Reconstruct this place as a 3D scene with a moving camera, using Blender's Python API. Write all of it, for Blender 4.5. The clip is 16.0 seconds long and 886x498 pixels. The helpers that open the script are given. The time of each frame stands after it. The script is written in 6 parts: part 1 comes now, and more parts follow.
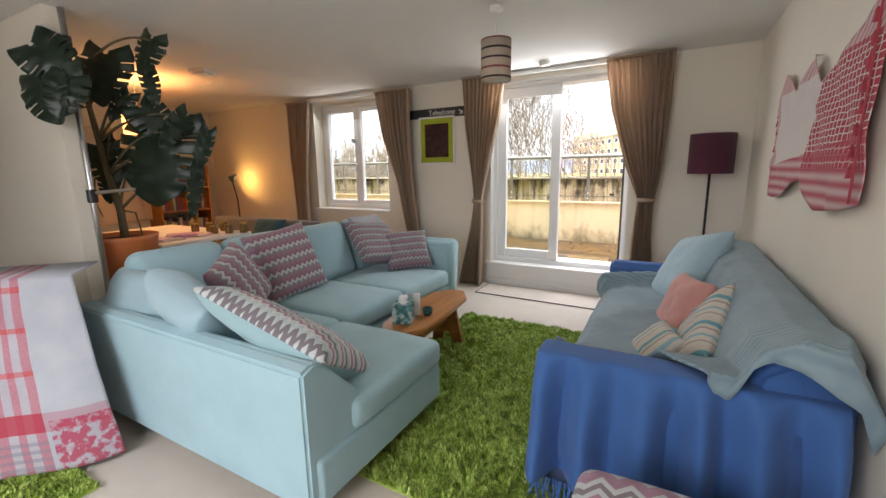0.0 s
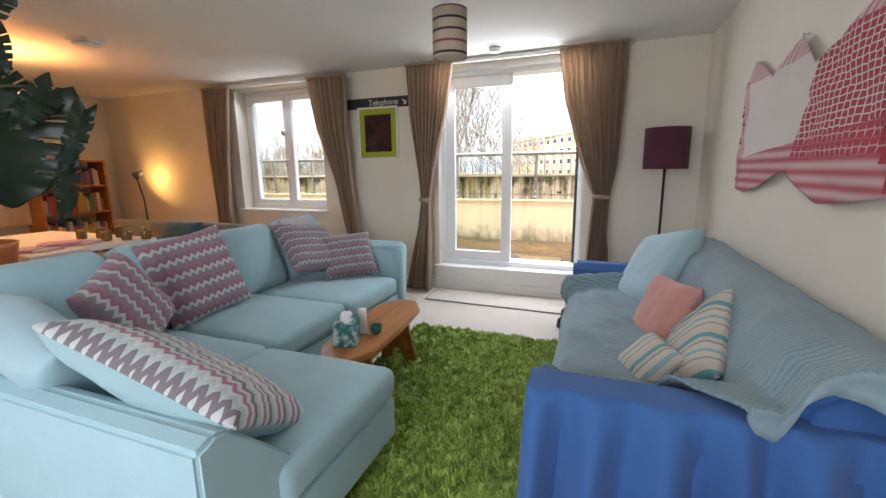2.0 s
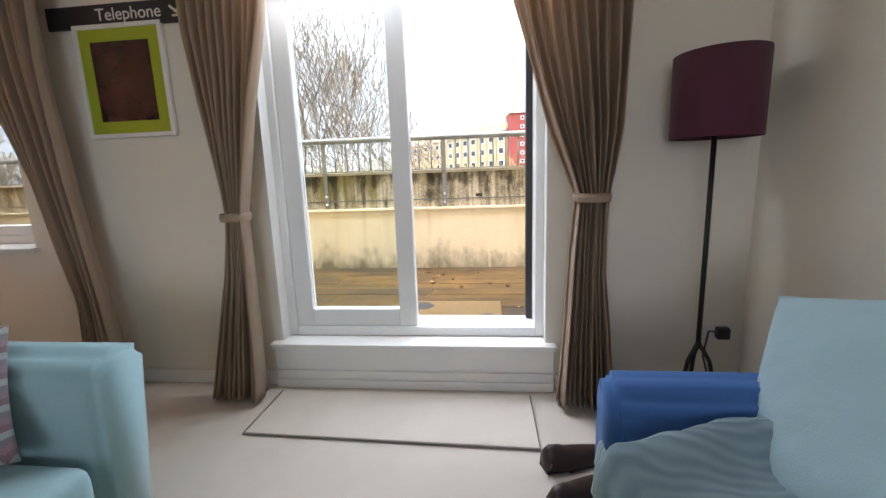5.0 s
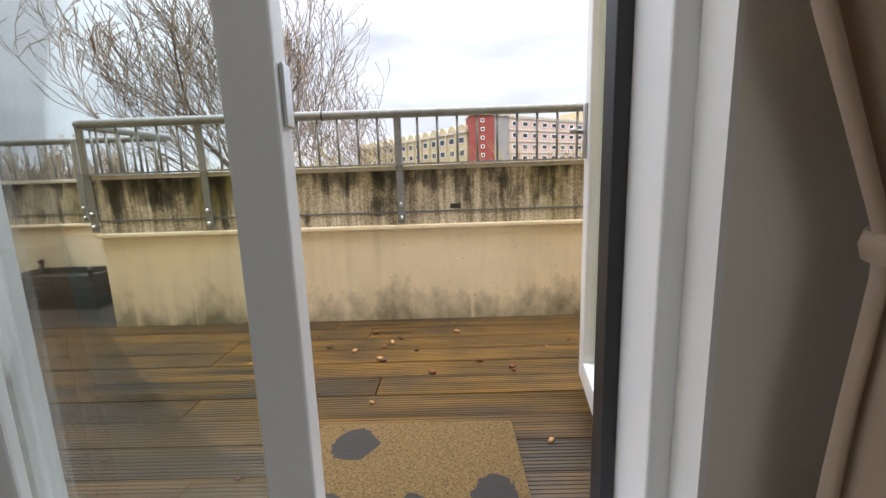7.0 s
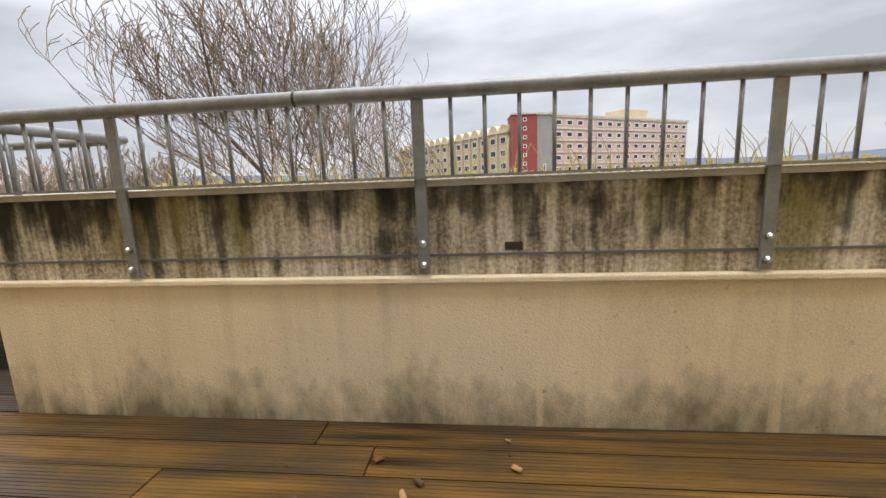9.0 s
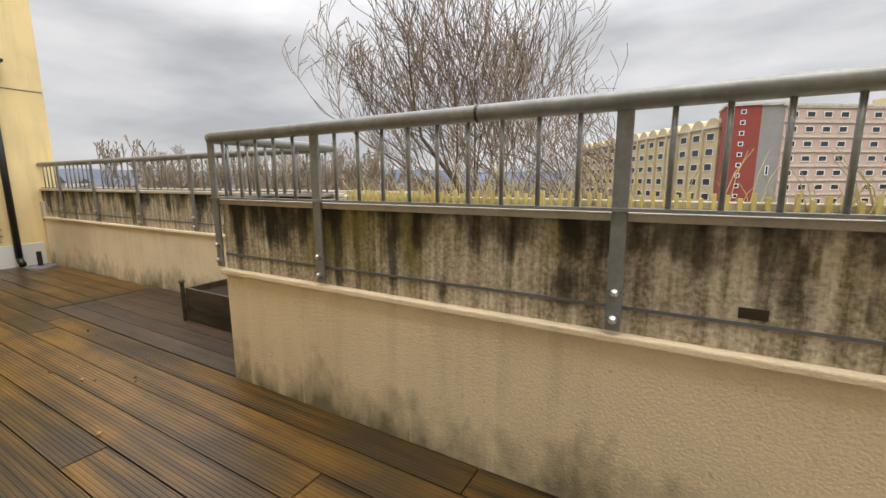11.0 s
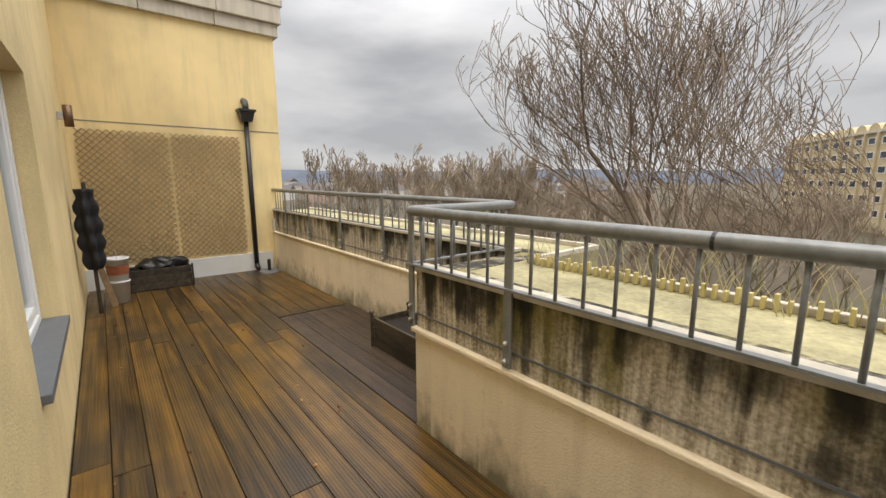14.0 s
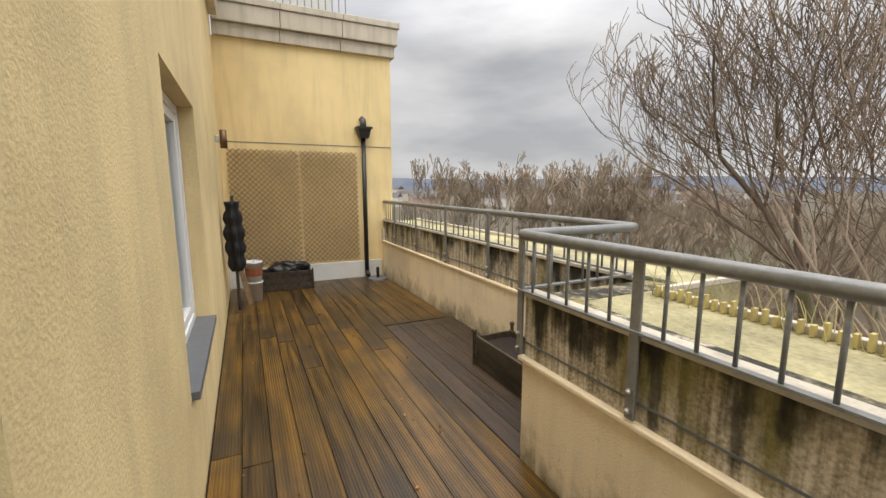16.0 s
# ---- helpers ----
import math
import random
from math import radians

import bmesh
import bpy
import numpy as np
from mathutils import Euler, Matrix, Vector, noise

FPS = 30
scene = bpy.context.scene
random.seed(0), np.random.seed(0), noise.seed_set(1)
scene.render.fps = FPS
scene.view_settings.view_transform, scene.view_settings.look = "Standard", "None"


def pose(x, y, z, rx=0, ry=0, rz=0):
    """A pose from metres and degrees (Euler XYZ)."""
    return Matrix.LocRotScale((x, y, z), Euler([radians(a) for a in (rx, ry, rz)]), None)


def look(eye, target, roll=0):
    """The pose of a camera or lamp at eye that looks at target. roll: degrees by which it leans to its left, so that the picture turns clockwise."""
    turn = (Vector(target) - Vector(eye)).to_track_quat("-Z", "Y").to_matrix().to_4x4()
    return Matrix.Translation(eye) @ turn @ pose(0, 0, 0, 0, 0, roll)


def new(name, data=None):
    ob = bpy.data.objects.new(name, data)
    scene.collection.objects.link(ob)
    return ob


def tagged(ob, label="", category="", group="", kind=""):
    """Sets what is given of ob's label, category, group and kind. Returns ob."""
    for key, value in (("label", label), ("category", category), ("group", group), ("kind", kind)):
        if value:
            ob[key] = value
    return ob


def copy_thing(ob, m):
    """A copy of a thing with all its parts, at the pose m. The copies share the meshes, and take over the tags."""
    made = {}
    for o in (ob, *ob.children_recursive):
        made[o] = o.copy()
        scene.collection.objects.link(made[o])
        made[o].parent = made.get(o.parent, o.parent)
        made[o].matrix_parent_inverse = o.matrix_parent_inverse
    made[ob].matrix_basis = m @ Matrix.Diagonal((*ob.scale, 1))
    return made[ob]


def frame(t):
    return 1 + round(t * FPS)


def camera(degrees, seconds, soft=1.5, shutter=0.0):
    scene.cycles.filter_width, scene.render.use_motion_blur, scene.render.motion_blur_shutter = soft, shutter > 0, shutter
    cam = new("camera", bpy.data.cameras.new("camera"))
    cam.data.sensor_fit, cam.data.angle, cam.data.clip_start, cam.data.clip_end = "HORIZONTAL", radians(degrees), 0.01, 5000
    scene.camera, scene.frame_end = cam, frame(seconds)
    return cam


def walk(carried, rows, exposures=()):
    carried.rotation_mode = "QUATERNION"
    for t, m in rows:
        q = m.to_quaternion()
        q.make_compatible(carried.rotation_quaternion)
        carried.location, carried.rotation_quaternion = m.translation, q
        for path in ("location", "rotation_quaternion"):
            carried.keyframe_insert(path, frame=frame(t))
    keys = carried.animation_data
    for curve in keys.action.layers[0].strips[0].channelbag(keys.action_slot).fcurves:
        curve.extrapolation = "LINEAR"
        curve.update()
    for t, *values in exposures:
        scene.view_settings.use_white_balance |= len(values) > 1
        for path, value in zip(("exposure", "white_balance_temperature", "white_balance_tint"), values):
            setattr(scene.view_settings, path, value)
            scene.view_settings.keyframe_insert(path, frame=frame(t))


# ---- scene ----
cam = camera(93.7, 16.0)
PATH = [
    (0, (1.899, -4.597, 1.353), (0.947, -2.878, 0.982), -0.9),
    (0.5, (1.896, -4.594, 1.352), (1.003, -2.843, 0.983), -0.9),
    (1, (1.851, -4.582, 1.34), (1.01, -2.806, 0.968), -0.9),
    (1.5, (1.762, -4.48, 1.311), (0.985, -2.675, 0.94), -0.7),
    (2, (1.654, -4.264, 1.303), (0.962, -2.425, 0.93), -0.7),
    (2.5, (1.51, -4.106, 1.289), (0.917, -2.233, 0.913), -0.7),
    (3, (1.305, -3.908, 1.28), (0.82, -2.005, 0.905), -0.8),
    (3.5, (1.234, -3.512, 1.233), (0.849, -1.585, 0.859), -1.0),
    (4, (1.196, -3.056, 1.222), (0.893, -1.116, 0.843), -1.3),
    (4.5, (1.139, -2.632, 1.197), (0.899, -0.681, 0.829), -1.6),
    (5, (1.19, -2.152, 1.176), (0.975, -0.195, 0.822), -2.0),
    (5.2, (1.169, -1.989, 1.16), (0.978, -0.027, 0.817), -2.1),
    (7.5, (1.06, -0.325, 1.156), (1.038, 1.644, 0.807), -1.8),
    (8.2, (1.041, 0.06, 1.202), (1.0, 2.029, 0.856), -2.3),
    (10.3, (0.984, 0.64, 1.253), (0.22, 2.459, 0.924), -0.5),
    (10.5, (0.973, 0.634, 1.27), (0.134, 2.42, 0.943), -0.5),
    (11, (0.932, 0.639, 1.319), (-0.052, 2.348, 0.986), -0.3),
    (11.5, (0.908, 0.635, 1.358), (-0.17, 2.286, 1.025), -0.2),
    (12, (0.856, 0.635, 1.401), (-0.301, 2.233, 1.07), -0.2),
    (12.5, (0.776, 0.645, 1.472), (-0.462, 2.181, 1.146), -0.2),
    (13, (0.731, 0.611, 1.599), (-0.598, 2.07, 1.271), -0.1),
    (13.5, (0.754, 0.573, 1.675), (-0.675, 1.933, 1.346), -0.2),
    (14, (0.742, 0.604, 1.695), (-0.786, 1.851, 1.363), -0.1),
    (14.5, (0.726, 0.617, 1.732), (-0.894, 1.74, 1.397), -0.1),
    (15, (0.7, 0.612, 1.747), (-0.999, 1.615, 1.418), -0.0),
    (15.5, (0.655, 0.613, 1.754), (-1.1, 1.519, 1.436), -0.0),
    (16, (0.636, 0.606, 1.769), (-1.151, 1.455, 1.474), -0.1),
]
EXPOSURE = [(0.0, 2.25, 6450, 14.0), (1.5, 2.35, 6150, 13.0), (3.0, 2.45, 5900, 12.0), (4.5, 2.3, 6000, 12.0), (5.2, 1.95, 6000, 12.0), (7.3, 0.95, 6200, 11.0), (8.2, 0.75, 6200, 12.0), (10.3, 0.5, 6700, 9.5), (16.0, 0.35, 6800, 9.5)]
walk(cam, [(t, look(eye, target, roll)) for t, eye, target, roll in PATH], EXPOSURE)

# ---- world and light ----
world = bpy.data.worlds.new("overcast_sky")
scene.world = world
world.use_nodes = True
wn, wl = world.node_tree.nodes, world.node_tree.links
wn.clear()
w_out, w_bg = wn.new("ShaderNodeOutputWorld"), wn.new("ShaderNodeBackground")
w_sky = wn.new("ShaderNodeTexSky")
w_sky.sky_type, w_sky.sun_disc, w_sky.sun_elevation, w_sky.sun_rotation = "NISHITA", False, radians(32), radians(200)
w_dim = wn.new("ShaderNodeVectorMath"); w_dim.operation = "SCALE"; w_dim.inputs[3].default_value = 0.06
w_co, w_map, w_noise, w_ramp = wn.new("ShaderNodeTexCoord"), wn.new("ShaderNodeMapping"), wn.new("ShaderNodeTexNoise"), wn.new("ShaderNodeValToRGB")
w_map.inputs["Scale"].default_value = (1.6, 1.6, 5.5)
w_noise.inputs["Scale"].default_value, w_noise.inputs["Detail"].default_value = 1.5, 5
w_ramp.color_ramp.elements[0].position, w_ramp.color_ramp.elements[0].color = 0.36, (0.36, 0.37, 0.40, 1)
w_ramp.color_ramp.elements[1].position, w_ramp.color_ramp.elements[1].color = 0.66, (0.60, 0.605, 0.63, 1)
w_mix = wn.new("ShaderNodeMix"); w_mix.data_type = "RGBA"; w_mix.inputs[0].default_value = 0.92
wl.new(w_co.outputs["Generated"], w_map.inputs[0]); wl.new(w_map.outputs[0], w_noise.inputs[0]); wl.new(w_noise.outputs[0], w_ramp.inputs[0])
wl.new(w_sky.outputs[0], w_dim.inputs[0]); wl.new(w_dim.outputs[0], w_mix.inputs[6]); wl.new(w_ramp.outputs[0], w_mix.inputs[7])
wl.new(w_mix.outputs[2], w_bg.inputs[0]); wl.new(w_bg.outputs[0], w_out.inputs[0])
w_sep, w_rise, w_scale = wn.new("ShaderNodeSeparateXYZ"), wn.new("ShaderNodeMapRange"), wn.new("ShaderNodeVectorMath")
w_rise.inputs["From Min"].default_value, w_rise.inputs["From Max"].default_value, w_rise.inputs["To Min"].default_value, w_rise.inputs["To Max"].default_value = 0.28, 1.0, 1.0, 5.6
w_scale.operation = "SCALE"
wl.new(w_co.outputs["Generated"], w_sep.inputs[0]); wl.new(w_sep.outputs[2], w_rise.inputs[0]); wl.new(w_rise.outputs[0], w_scale.inputs[3])
wl.new(w_mix.outputs[2], w_scale.inputs[0]); wl.new(w_scale.outputs[0], w_bg.inputs[0])
w_bg.inputs[1].default_value = 1.0


def lamp(name, kind, energy, color, m, size=0.1, size_y=None):
    d = bpy.data.lights.new(name, kind)
    d.energy, d.color = energy, color
    if kind == "SUN":
        d.angle = size
    elif kind == "AREA":
        d.shape, d.size, d.size_y = "RECTANGLE", size, size_y or size
    else:
        d.shadow_soft_size = size
    ob = new(name, d)
    ob.matrix_world = m
    return ob


lamp("sun", "SUN", 1.5, (1.0, 0.94, 0.84), look((6, -3, 17), (0, 0, 0)), radians(45))
lamp("back_daylight", "AREA", 9.0, (0.97, 0.98, 1.0), look((0.9, -6.2, 1.6), (0.9, -2.5, 0.5)), 2.2, 1.3)
lamp("door_daylight", "AREA", 4.2, (0.95, 0.98, 1.0), look((0.75, 0.06, 2.20), (0.85, -2.6, 0.3)), 1.35, 0.14)
lamp("window_daylight", "AREA", 1.0, (0.95, 0.98, 1.0), look((-2.11, 0.06, 2.21), (-2.0, -2.2, 0.4)), 1.1, 0.12)
lamp("dining_bulb", "POINT", 8.0, (1.0, 0.52, 0.17), pose(-3.3, -2.05, 1.93), 0.06)
lamp("reading_bulb", "SPOT", 1.7, (1.0, 0.5, 0.12), look((-4.30, -0.24, 1.24), (-4.22, 0.05, 1.34)), 0.04)
bpy.data.lights["reading_bulb"].spot_size = radians(150)


# ---- materials ----
class Nodes:
    def __init__(self, name):
        self.mat = bpy.data.materials.new(name)
        self.mat.use_nodes = True
        self.tree = self.mat.node_tree
        self.bsdf = self.tree.nodes["Principled BSDF"]
        self.co = self.node("ShaderNodeTexCoord")

    def node(self, kind, operation="", data_type="", blend_type="", feature=""):
        n = self.tree.nodes.new(kind)
        if operation:
            n.operation = operation
        if data_type:
            n.data_type = data_type
        if blend_type:
            n.blend_type = blend_type
        if feature:
            n.feature = feature
        return n

    def link(self, a, b):
        self.tree.links.new(a, b)

    def put(self, sock, v):
        if isinstance(v, (int, float)):
            sock.default_value = v
        elif isinstance(v, tuple):
            sock.default_value = (*v, 1) if len(v) == 3 and sock.type == "RGBA" else v
        else:
            self.link(v, sock)

    def math(self, op, a, b=0.0, c=0.0):
        n = self.node("ShaderNodeMath", operation=op)
        for k, v in enumerate((a, b, c)):
            self.put(n.inputs[k], v)
        return n.outputs[0]

    def mix(self, f, a, b, blend="MIX"):
        n = self.node("ShaderNodeMix", data_type="RGBA", blend_type=blend)
        self.put(n.inputs[0], f), self.put(n.inputs[6], a), self.put(n.inputs[7], b)
        return n.outputs[2]

    def mapped(self, scale, space="Object"):
        n = self.node("ShaderNodeMapping")
        self.link(self.co.outputs[space], n.inputs[0])
        n.inputs["Scale"].default_value = scale
        return n.outputs[0]

    def noise(self, scale, detail=4, stretch=(1, 1, 1), space="Object", rough=0.55):
        n = self.node("ShaderNodeTexNoise")
        self.link(self.mapped(stretch, space), n.inputs[0])
        n.inputs["Scale"].default_value, n.inputs["Detail"].default_value, n.inputs["Roughness"].default_value = scale, detail, rough
        return n.outputs[0]

    def ramp(self, v, stops, mode="LINEAR"):
        n = self.node("ShaderNodeValToRGB")
        n.color_ramp.interpolation = mode
        while len(n.color_ramp.elements) < len(stops):
            n.color_ramp.elements.new(0.5)
        for e, (p, c) in zip(n.color_ramp.elements, stops):
            e.position, e.color = p, (*c, 1) if len(c) == 3 else c
        self.link(v, n.inputs[0])
        return n.outputs[0]

    def axis(self, k, space="Object"):
        n = self.node("ShaderNodeSeparateXYZ")
        self.link(self.co.outputs[space], n.inputs[0])
        return n.outputs[k]

    def bump(self, height, strength=0.3, dist=0.01):
        n = self.node("ShaderNodeBump")
        n.inputs["Strength"].default_value, n.inputs["Distance"].default_value = strength, dist
        self.link(height, n.inputs["Height"])
        self.link(n.outputs[0], self.bsdf.inputs["Normal"])

    def done(self, color, rough=0.6, metal=0.0, **more):
        self.put(self.bsdf.inputs["Base Color"], color)
        self.put(self.bsdf.inputs["Roughness"], rough)
        self.put(self.bsdf.inputs["Metallic"], metal)
        for k, v in more.items():
            self.put(self.bsdf.inputs[k.replace("_", " ")], v)
        return self.mat


def scaled(c, k):
    return tuple(min(1, x * k) for x in c)


def plain(name, color, rough=0.6, vary=0.12, scale=6, metal=0.0, bump=0.15, fine=60, space="Object", **more):
    n = Nodes(name)
    big, small = n.noise(scale, 4, space=space), n.noise(fine, 3, space=space)
    c = n.ramp(n.math("MULTIPLY_ADD", small, 0.35, n.math("MULTIPLY", big, 0.65)), [(0.3, scaled(color, 1 - vary)), (0.7, scaled(color, 1 + vary))])
    n.bump(small, bump, 0.004)
    return n.done(c, rough, metal, **more)


def fabric(name, color, vary=0.1, weave=260, sheen=0.25):
    n = Nodes(name)
    big, small = n.noise(5, 5), n.noise(weave, 2)
    c = n.ramp(n.math("MULTIPLY_ADD", small, 0.4, n.math("MULTIPLY", big, 0.6)), [(0.3, scaled(color, 1 - vary)), (0.72, scaled(color, 1 + vary))])
    n.bump(n.math("MULTIPLY_ADD", small, 0.5, n.math("MULTIPLY", n.noise(14, 3), 1.2)), 0.25, 0.006)
    return n.done(c, 0.9, 0.0, Sheen_Weight=sheen)


def sheer(name, color, vary=0.1, weave=260, sheen=0.25):
    """Woven cloth that lets a share of the light through."""
    mat = fabric(name, color, vary, weave, sheen)
    t = mat.node_tree
    tl, mx = t.nodes.new("ShaderNodeBsdfTranslucent"), t.nodes.new("ShaderNodeMixShader")
    tl.inputs[0].default_value, mx.inputs[0].default_value = (*scaled(color, 1.6), 1), 0.4
    t.links.new(t.nodes["Principled BSDF"].outputs[0], mx.inputs[1])
    t.links.new(tl.outputs[0], mx.inputs[2])
    t.links.new(mx.outputs[0], t.nodes["Material Output"].inputs[0])
    return mat


def chevron(name, colors, period=0.16, wave=0.055, amp=0.45, back=None):
    """Zigzag bands across the X and Y of the thing."""
    n = Nodes(name)
    x, y, z = n.axis(0), n.axis(1), n.axis(2)
    zig = n.math("PINGPONG", n.math("ADD", x, 5.0), wave)
    v = n.math("FRACT", n.math("DIVIDE", n.math("ADD", n.math("MULTIPLY_ADD", zig, amp * 2, y), 5.0), period))
    k = len(colors)
    c = n.ramp(v, [(i / k, col) for i, col in enumerate(colors)], "CONSTANT")
    c = n.mix(n.math("MULTIPLY", n.noise(220, 2), 0.5), c, scaled(colors[0], 0.7), "MULTIPLY")
    if back:
        c = n.mix(n.math("GREATER_THAN", z, -0.01), back, c)
    n.bump(n.noise(240, 2), 0.25, 0.003)
    return n.done(c, 0.9, Sheen_Weight=0.2)


M_WALL = plain("cream_wall_paint", (0.78, 0.73, 0.63), 0.75, 0.03, 2.5, bump=0.05, fine=180)
M_CEIL = plain("ceiling_paint", (0.78, 0.76, 0.72), 0.85, 0.02, 2, bump=0.04, fine=120)
M_CARPET = plain("beige_carpet", (0.58, 0.52, 0.45), 0.95, 0.08, 3, bump=0.6, fine=320)
M_WHITE = plain("white_upvc", (0.82, 0.82, 0.81), 0.32, 0.02, 3, bump=0.02)
M_GLOSSWHITE = plain("white_gloss_paint", (0.78, 0.77, 0.74), 0.4, 0.03, 4, bump=0.04)
M_BLACKRUB = plain("black_gasket", (0.02, 0.02, 0.022), 0.5, 0.2)
M_CHROME = plain("brushed_steel", (0.6, 0.6, 0.6), 0.28, 0.08, 20, 1.0, 0.05)
M_BLUE_SOFA = fabric("duck_egg_blue_velour", (0.34, 0.52, 0.575), 0.09)
M_THROW_BLUE = fabric("royal_blue_cotton", (0.045, 0.13, 0.36), 0.14, 320, 0.1)
M_CUSH_BLUE = fabric("pale_blue_cushion", (0.35, 0.50, 0.555), 0.07)
M_PINK = fabric("salmon_pink_linen", (0.58, 0.28, 0.24), 0.1)
M_CURTAIN = sheer("taupe_curtain", (0.43, 0.33, 0.24), 0.12, 300, 0.1)
M_ZIG = chevron("grey_mauve_zigzag", [(0.42, 0.46, 0.46), (0.25, 0.15, 0.18), (0.33, 0.22, 0.26), (0.24, 0.22, 0.24)], 0.075, 0.019, 0.5)
M_ZIGPINK = chevron("pink_white_zigzag", [(0.66, 0.70, 0.68), (0.46, 0.20, 0.30), (0.62, 0.66, 0.65), (0.22, 0.19, 0.21), (0.50, 0.58, 0.58)], 0.10, 0.021, 0.5, (0.31, 0.47, 0.50))
M_ZIGBIG = chevron("mauve_zigzag", [(0.55, 0.58, 0.56), (0.30, 0.15, 0.20), (0.36, 0.19, 0.25), (0.28, 0.25, 0.27)], 0.088, 0.022, 0.55)


def stripes_mat():
    n = Nodes("teal_cream_stripes")
    v = n.math("FRACT", n.math("MULTIPLY", n.math("ADD", n.axis(0), 3.0), 6.0))
    c = n.ramp(v, [(0, (0.55, 0.50, 0.42)), (0.16, (0.14, 0.33, 0.38)), (0.30, (0.55, 0.50, 0.42)), (0.40, (0.32, 0.29, 0.25)), (0.46, (0.58, 0.53, 0.45)), (0.62, (0.26, 0.42, 0.45)), (0.70, (0.58, 0.53, 0.45)), (0.84, (0.30, 0.27, 0.24)), (0.88, (0.57, 0.52, 0.44))], "CONSTANT")
    n.bump(n.noise(200, 2), 0.3, 0.003)
    return n.done(c, 0.9)


def throw_mat():
    n = Nodes("grey_blue_ribbed_throw")
    rib = n.math("SINE", n.math("MULTIPLY", n.math("ADD", n.axis(1), n.math("MULTIPLY", n.noise(2.2, 3), 0.12)), 330))
    c = n.ramp(n.math("MULTIPLY_ADD", rib, 0.12, n.noise(4, 4)), [(0.3, (0.17, 0.25, 0.29)), (0.7, (0.26, 0.36, 0.40))])
    n.bump(rib, 0.35, 0.004)
    return n.done(c, 0.92, Sheen_Weight=0.2)


def plaid_mat():
    """Checks laid out in the cloth's own weave: across 0 to 1, down 0 to 1."""
    n = Nodes("white_throw_with_red_checks")
    u, v = n.axis(0, "UV"), n.axis(1, "UV")

    def band(w, centre, half):
        return n.math("LESS_THAN", n.math("ABSOLUTE", n.math("SUBTRACT", w, centre)), half)
    c = n.ramp(n.noise(5, 4), [(0.3, (0.38, 0.40, 0.45)), (0.7, (0.48, 0.50, 0.54))])
    tall = band(u, 0.70, 0.085)
    light = n.math("MAXIMUM", band(u, 0.675, 0.016), band(u, 0.735, 0.016))
    hatch = n.math("MULTIPLY_ADD", n.noise(140, 2), 0.5, 0.35)
    c = n.mix(n.math("MULTIPLY", tall, n.math("MULTIPLY_ADD", light, -0.5, hatch)), c, (0.46, 0.05, 0.09))
    broad = band(v, 0.745, 0.05)
    c = n.mix(n.math("MULTIPLY", broad, 0.45), c, (0.40, 0.10, 0.14))
    left = n.math("LESS_THAN", u, 0.785)
    thin = n.math("MAXIMUM", band(v, 0.06, 0.016), n.math("MAXIMUM", band(v, 0.27, 0.014), band(v, 0.49, 0.014)))
    c = n.mix(n.math("MULTIPLY", n.math("MULTIPLY", thin, left), hatch), c, (0.55, 0.05, 0.04))
    c = n.mix(n.math("MULTIPLY", n.math("MULTIPLY", broad, tall), 0.75), c, (0.42, 0.02, 0.05))
    foot = n.math("MULTIPLY", n.math("GREATER_THAN", v, 0.83), n.math("MULTIPLY", left, n.math("GREATER_THAN", n.math("SINE", n.math("MULTIPLY", v, 150)), 0.1)))
    c = n.mix(n.math("MULTIPLY", foot, 0.5), c, (0.20, 0.20, 0.25))
    corner = n.math("MULTIPLY", n.math("GREATER_THAN", u, 0.80), n.math("GREATER_THAN", v, 0.74))
    c = n.mix(n.math("MULTIPLY", corner, n.ramp(n.noise(30, 2), [(0.42, (0.1,) * 3), (0.52, (0.85,) * 3)])), c, (0.42, 0.03, 0.08))
    n.bump(n.noise(200, 2), 0.2, 0.003)
    return n.done(c, 0.92)


def keffiyeh_mat():
    n = Nodes("red_white_woven_scarf")
    y, z = n.axis(1), n.axis(2)
    lat = n.node("ShaderNodeTexVoronoi", feature="DISTANCE_TO_EDGE")
    n.link(n.mapped((1, 27, 38)), lat.inputs[0])
    lat.inputs["Scale"].default_value, lat.inputs["Randomness"].default_value = 1.0, 0.25
    net = n.math("GREATER_THAN", lat.outputs["Distance"], 0.09)
    inside = n.math("MULTIPLY", n.math("LESS_THAN", n.math("MULTIPLY_ADD", z, 0.35, y), -0.72), n.math("MULTIPLY", n.math("GREATER_THAN", z, 0.17), n.math("LESS_THAN", z, 0.62)))
    band = n.math("LESS_THAN", n.math("MULTIPLY_ADD", y, 0.07, z), 0.19)
    lines = n.math("MULTIPLY_ADD", n.math("SINE", n.math("MULTIPLY", z, 120)), 0.3, 0.62)
    c = n.mix(n.math("MULTIPLY", inside, net), (0.68, 0.62, 0.60), (0.40, 0.05, 0.08))
    c = n.mix(n.math("MULTIPLY", band, lines), c, (0.44, 0.06, 0.09))
    edge = n.math("MAXIMUM", n.math("GREATER_THAN", z, 0.60), n.math("GREATER_THAN", y, -0.09))
    c = n.mix(n.math("MULTIPLY", edge, n.math("MULTIPLY_ADD", n.math("SINE", n.math("MULTIPLY", n.math("ADD", y, z), 150)), 0.3, 0.45)), c, (0.45, 0.08, 0.12))
    n.bump(n.noise(160, 2), 0.3, 0.003)
    return n.done(c, 0.9)


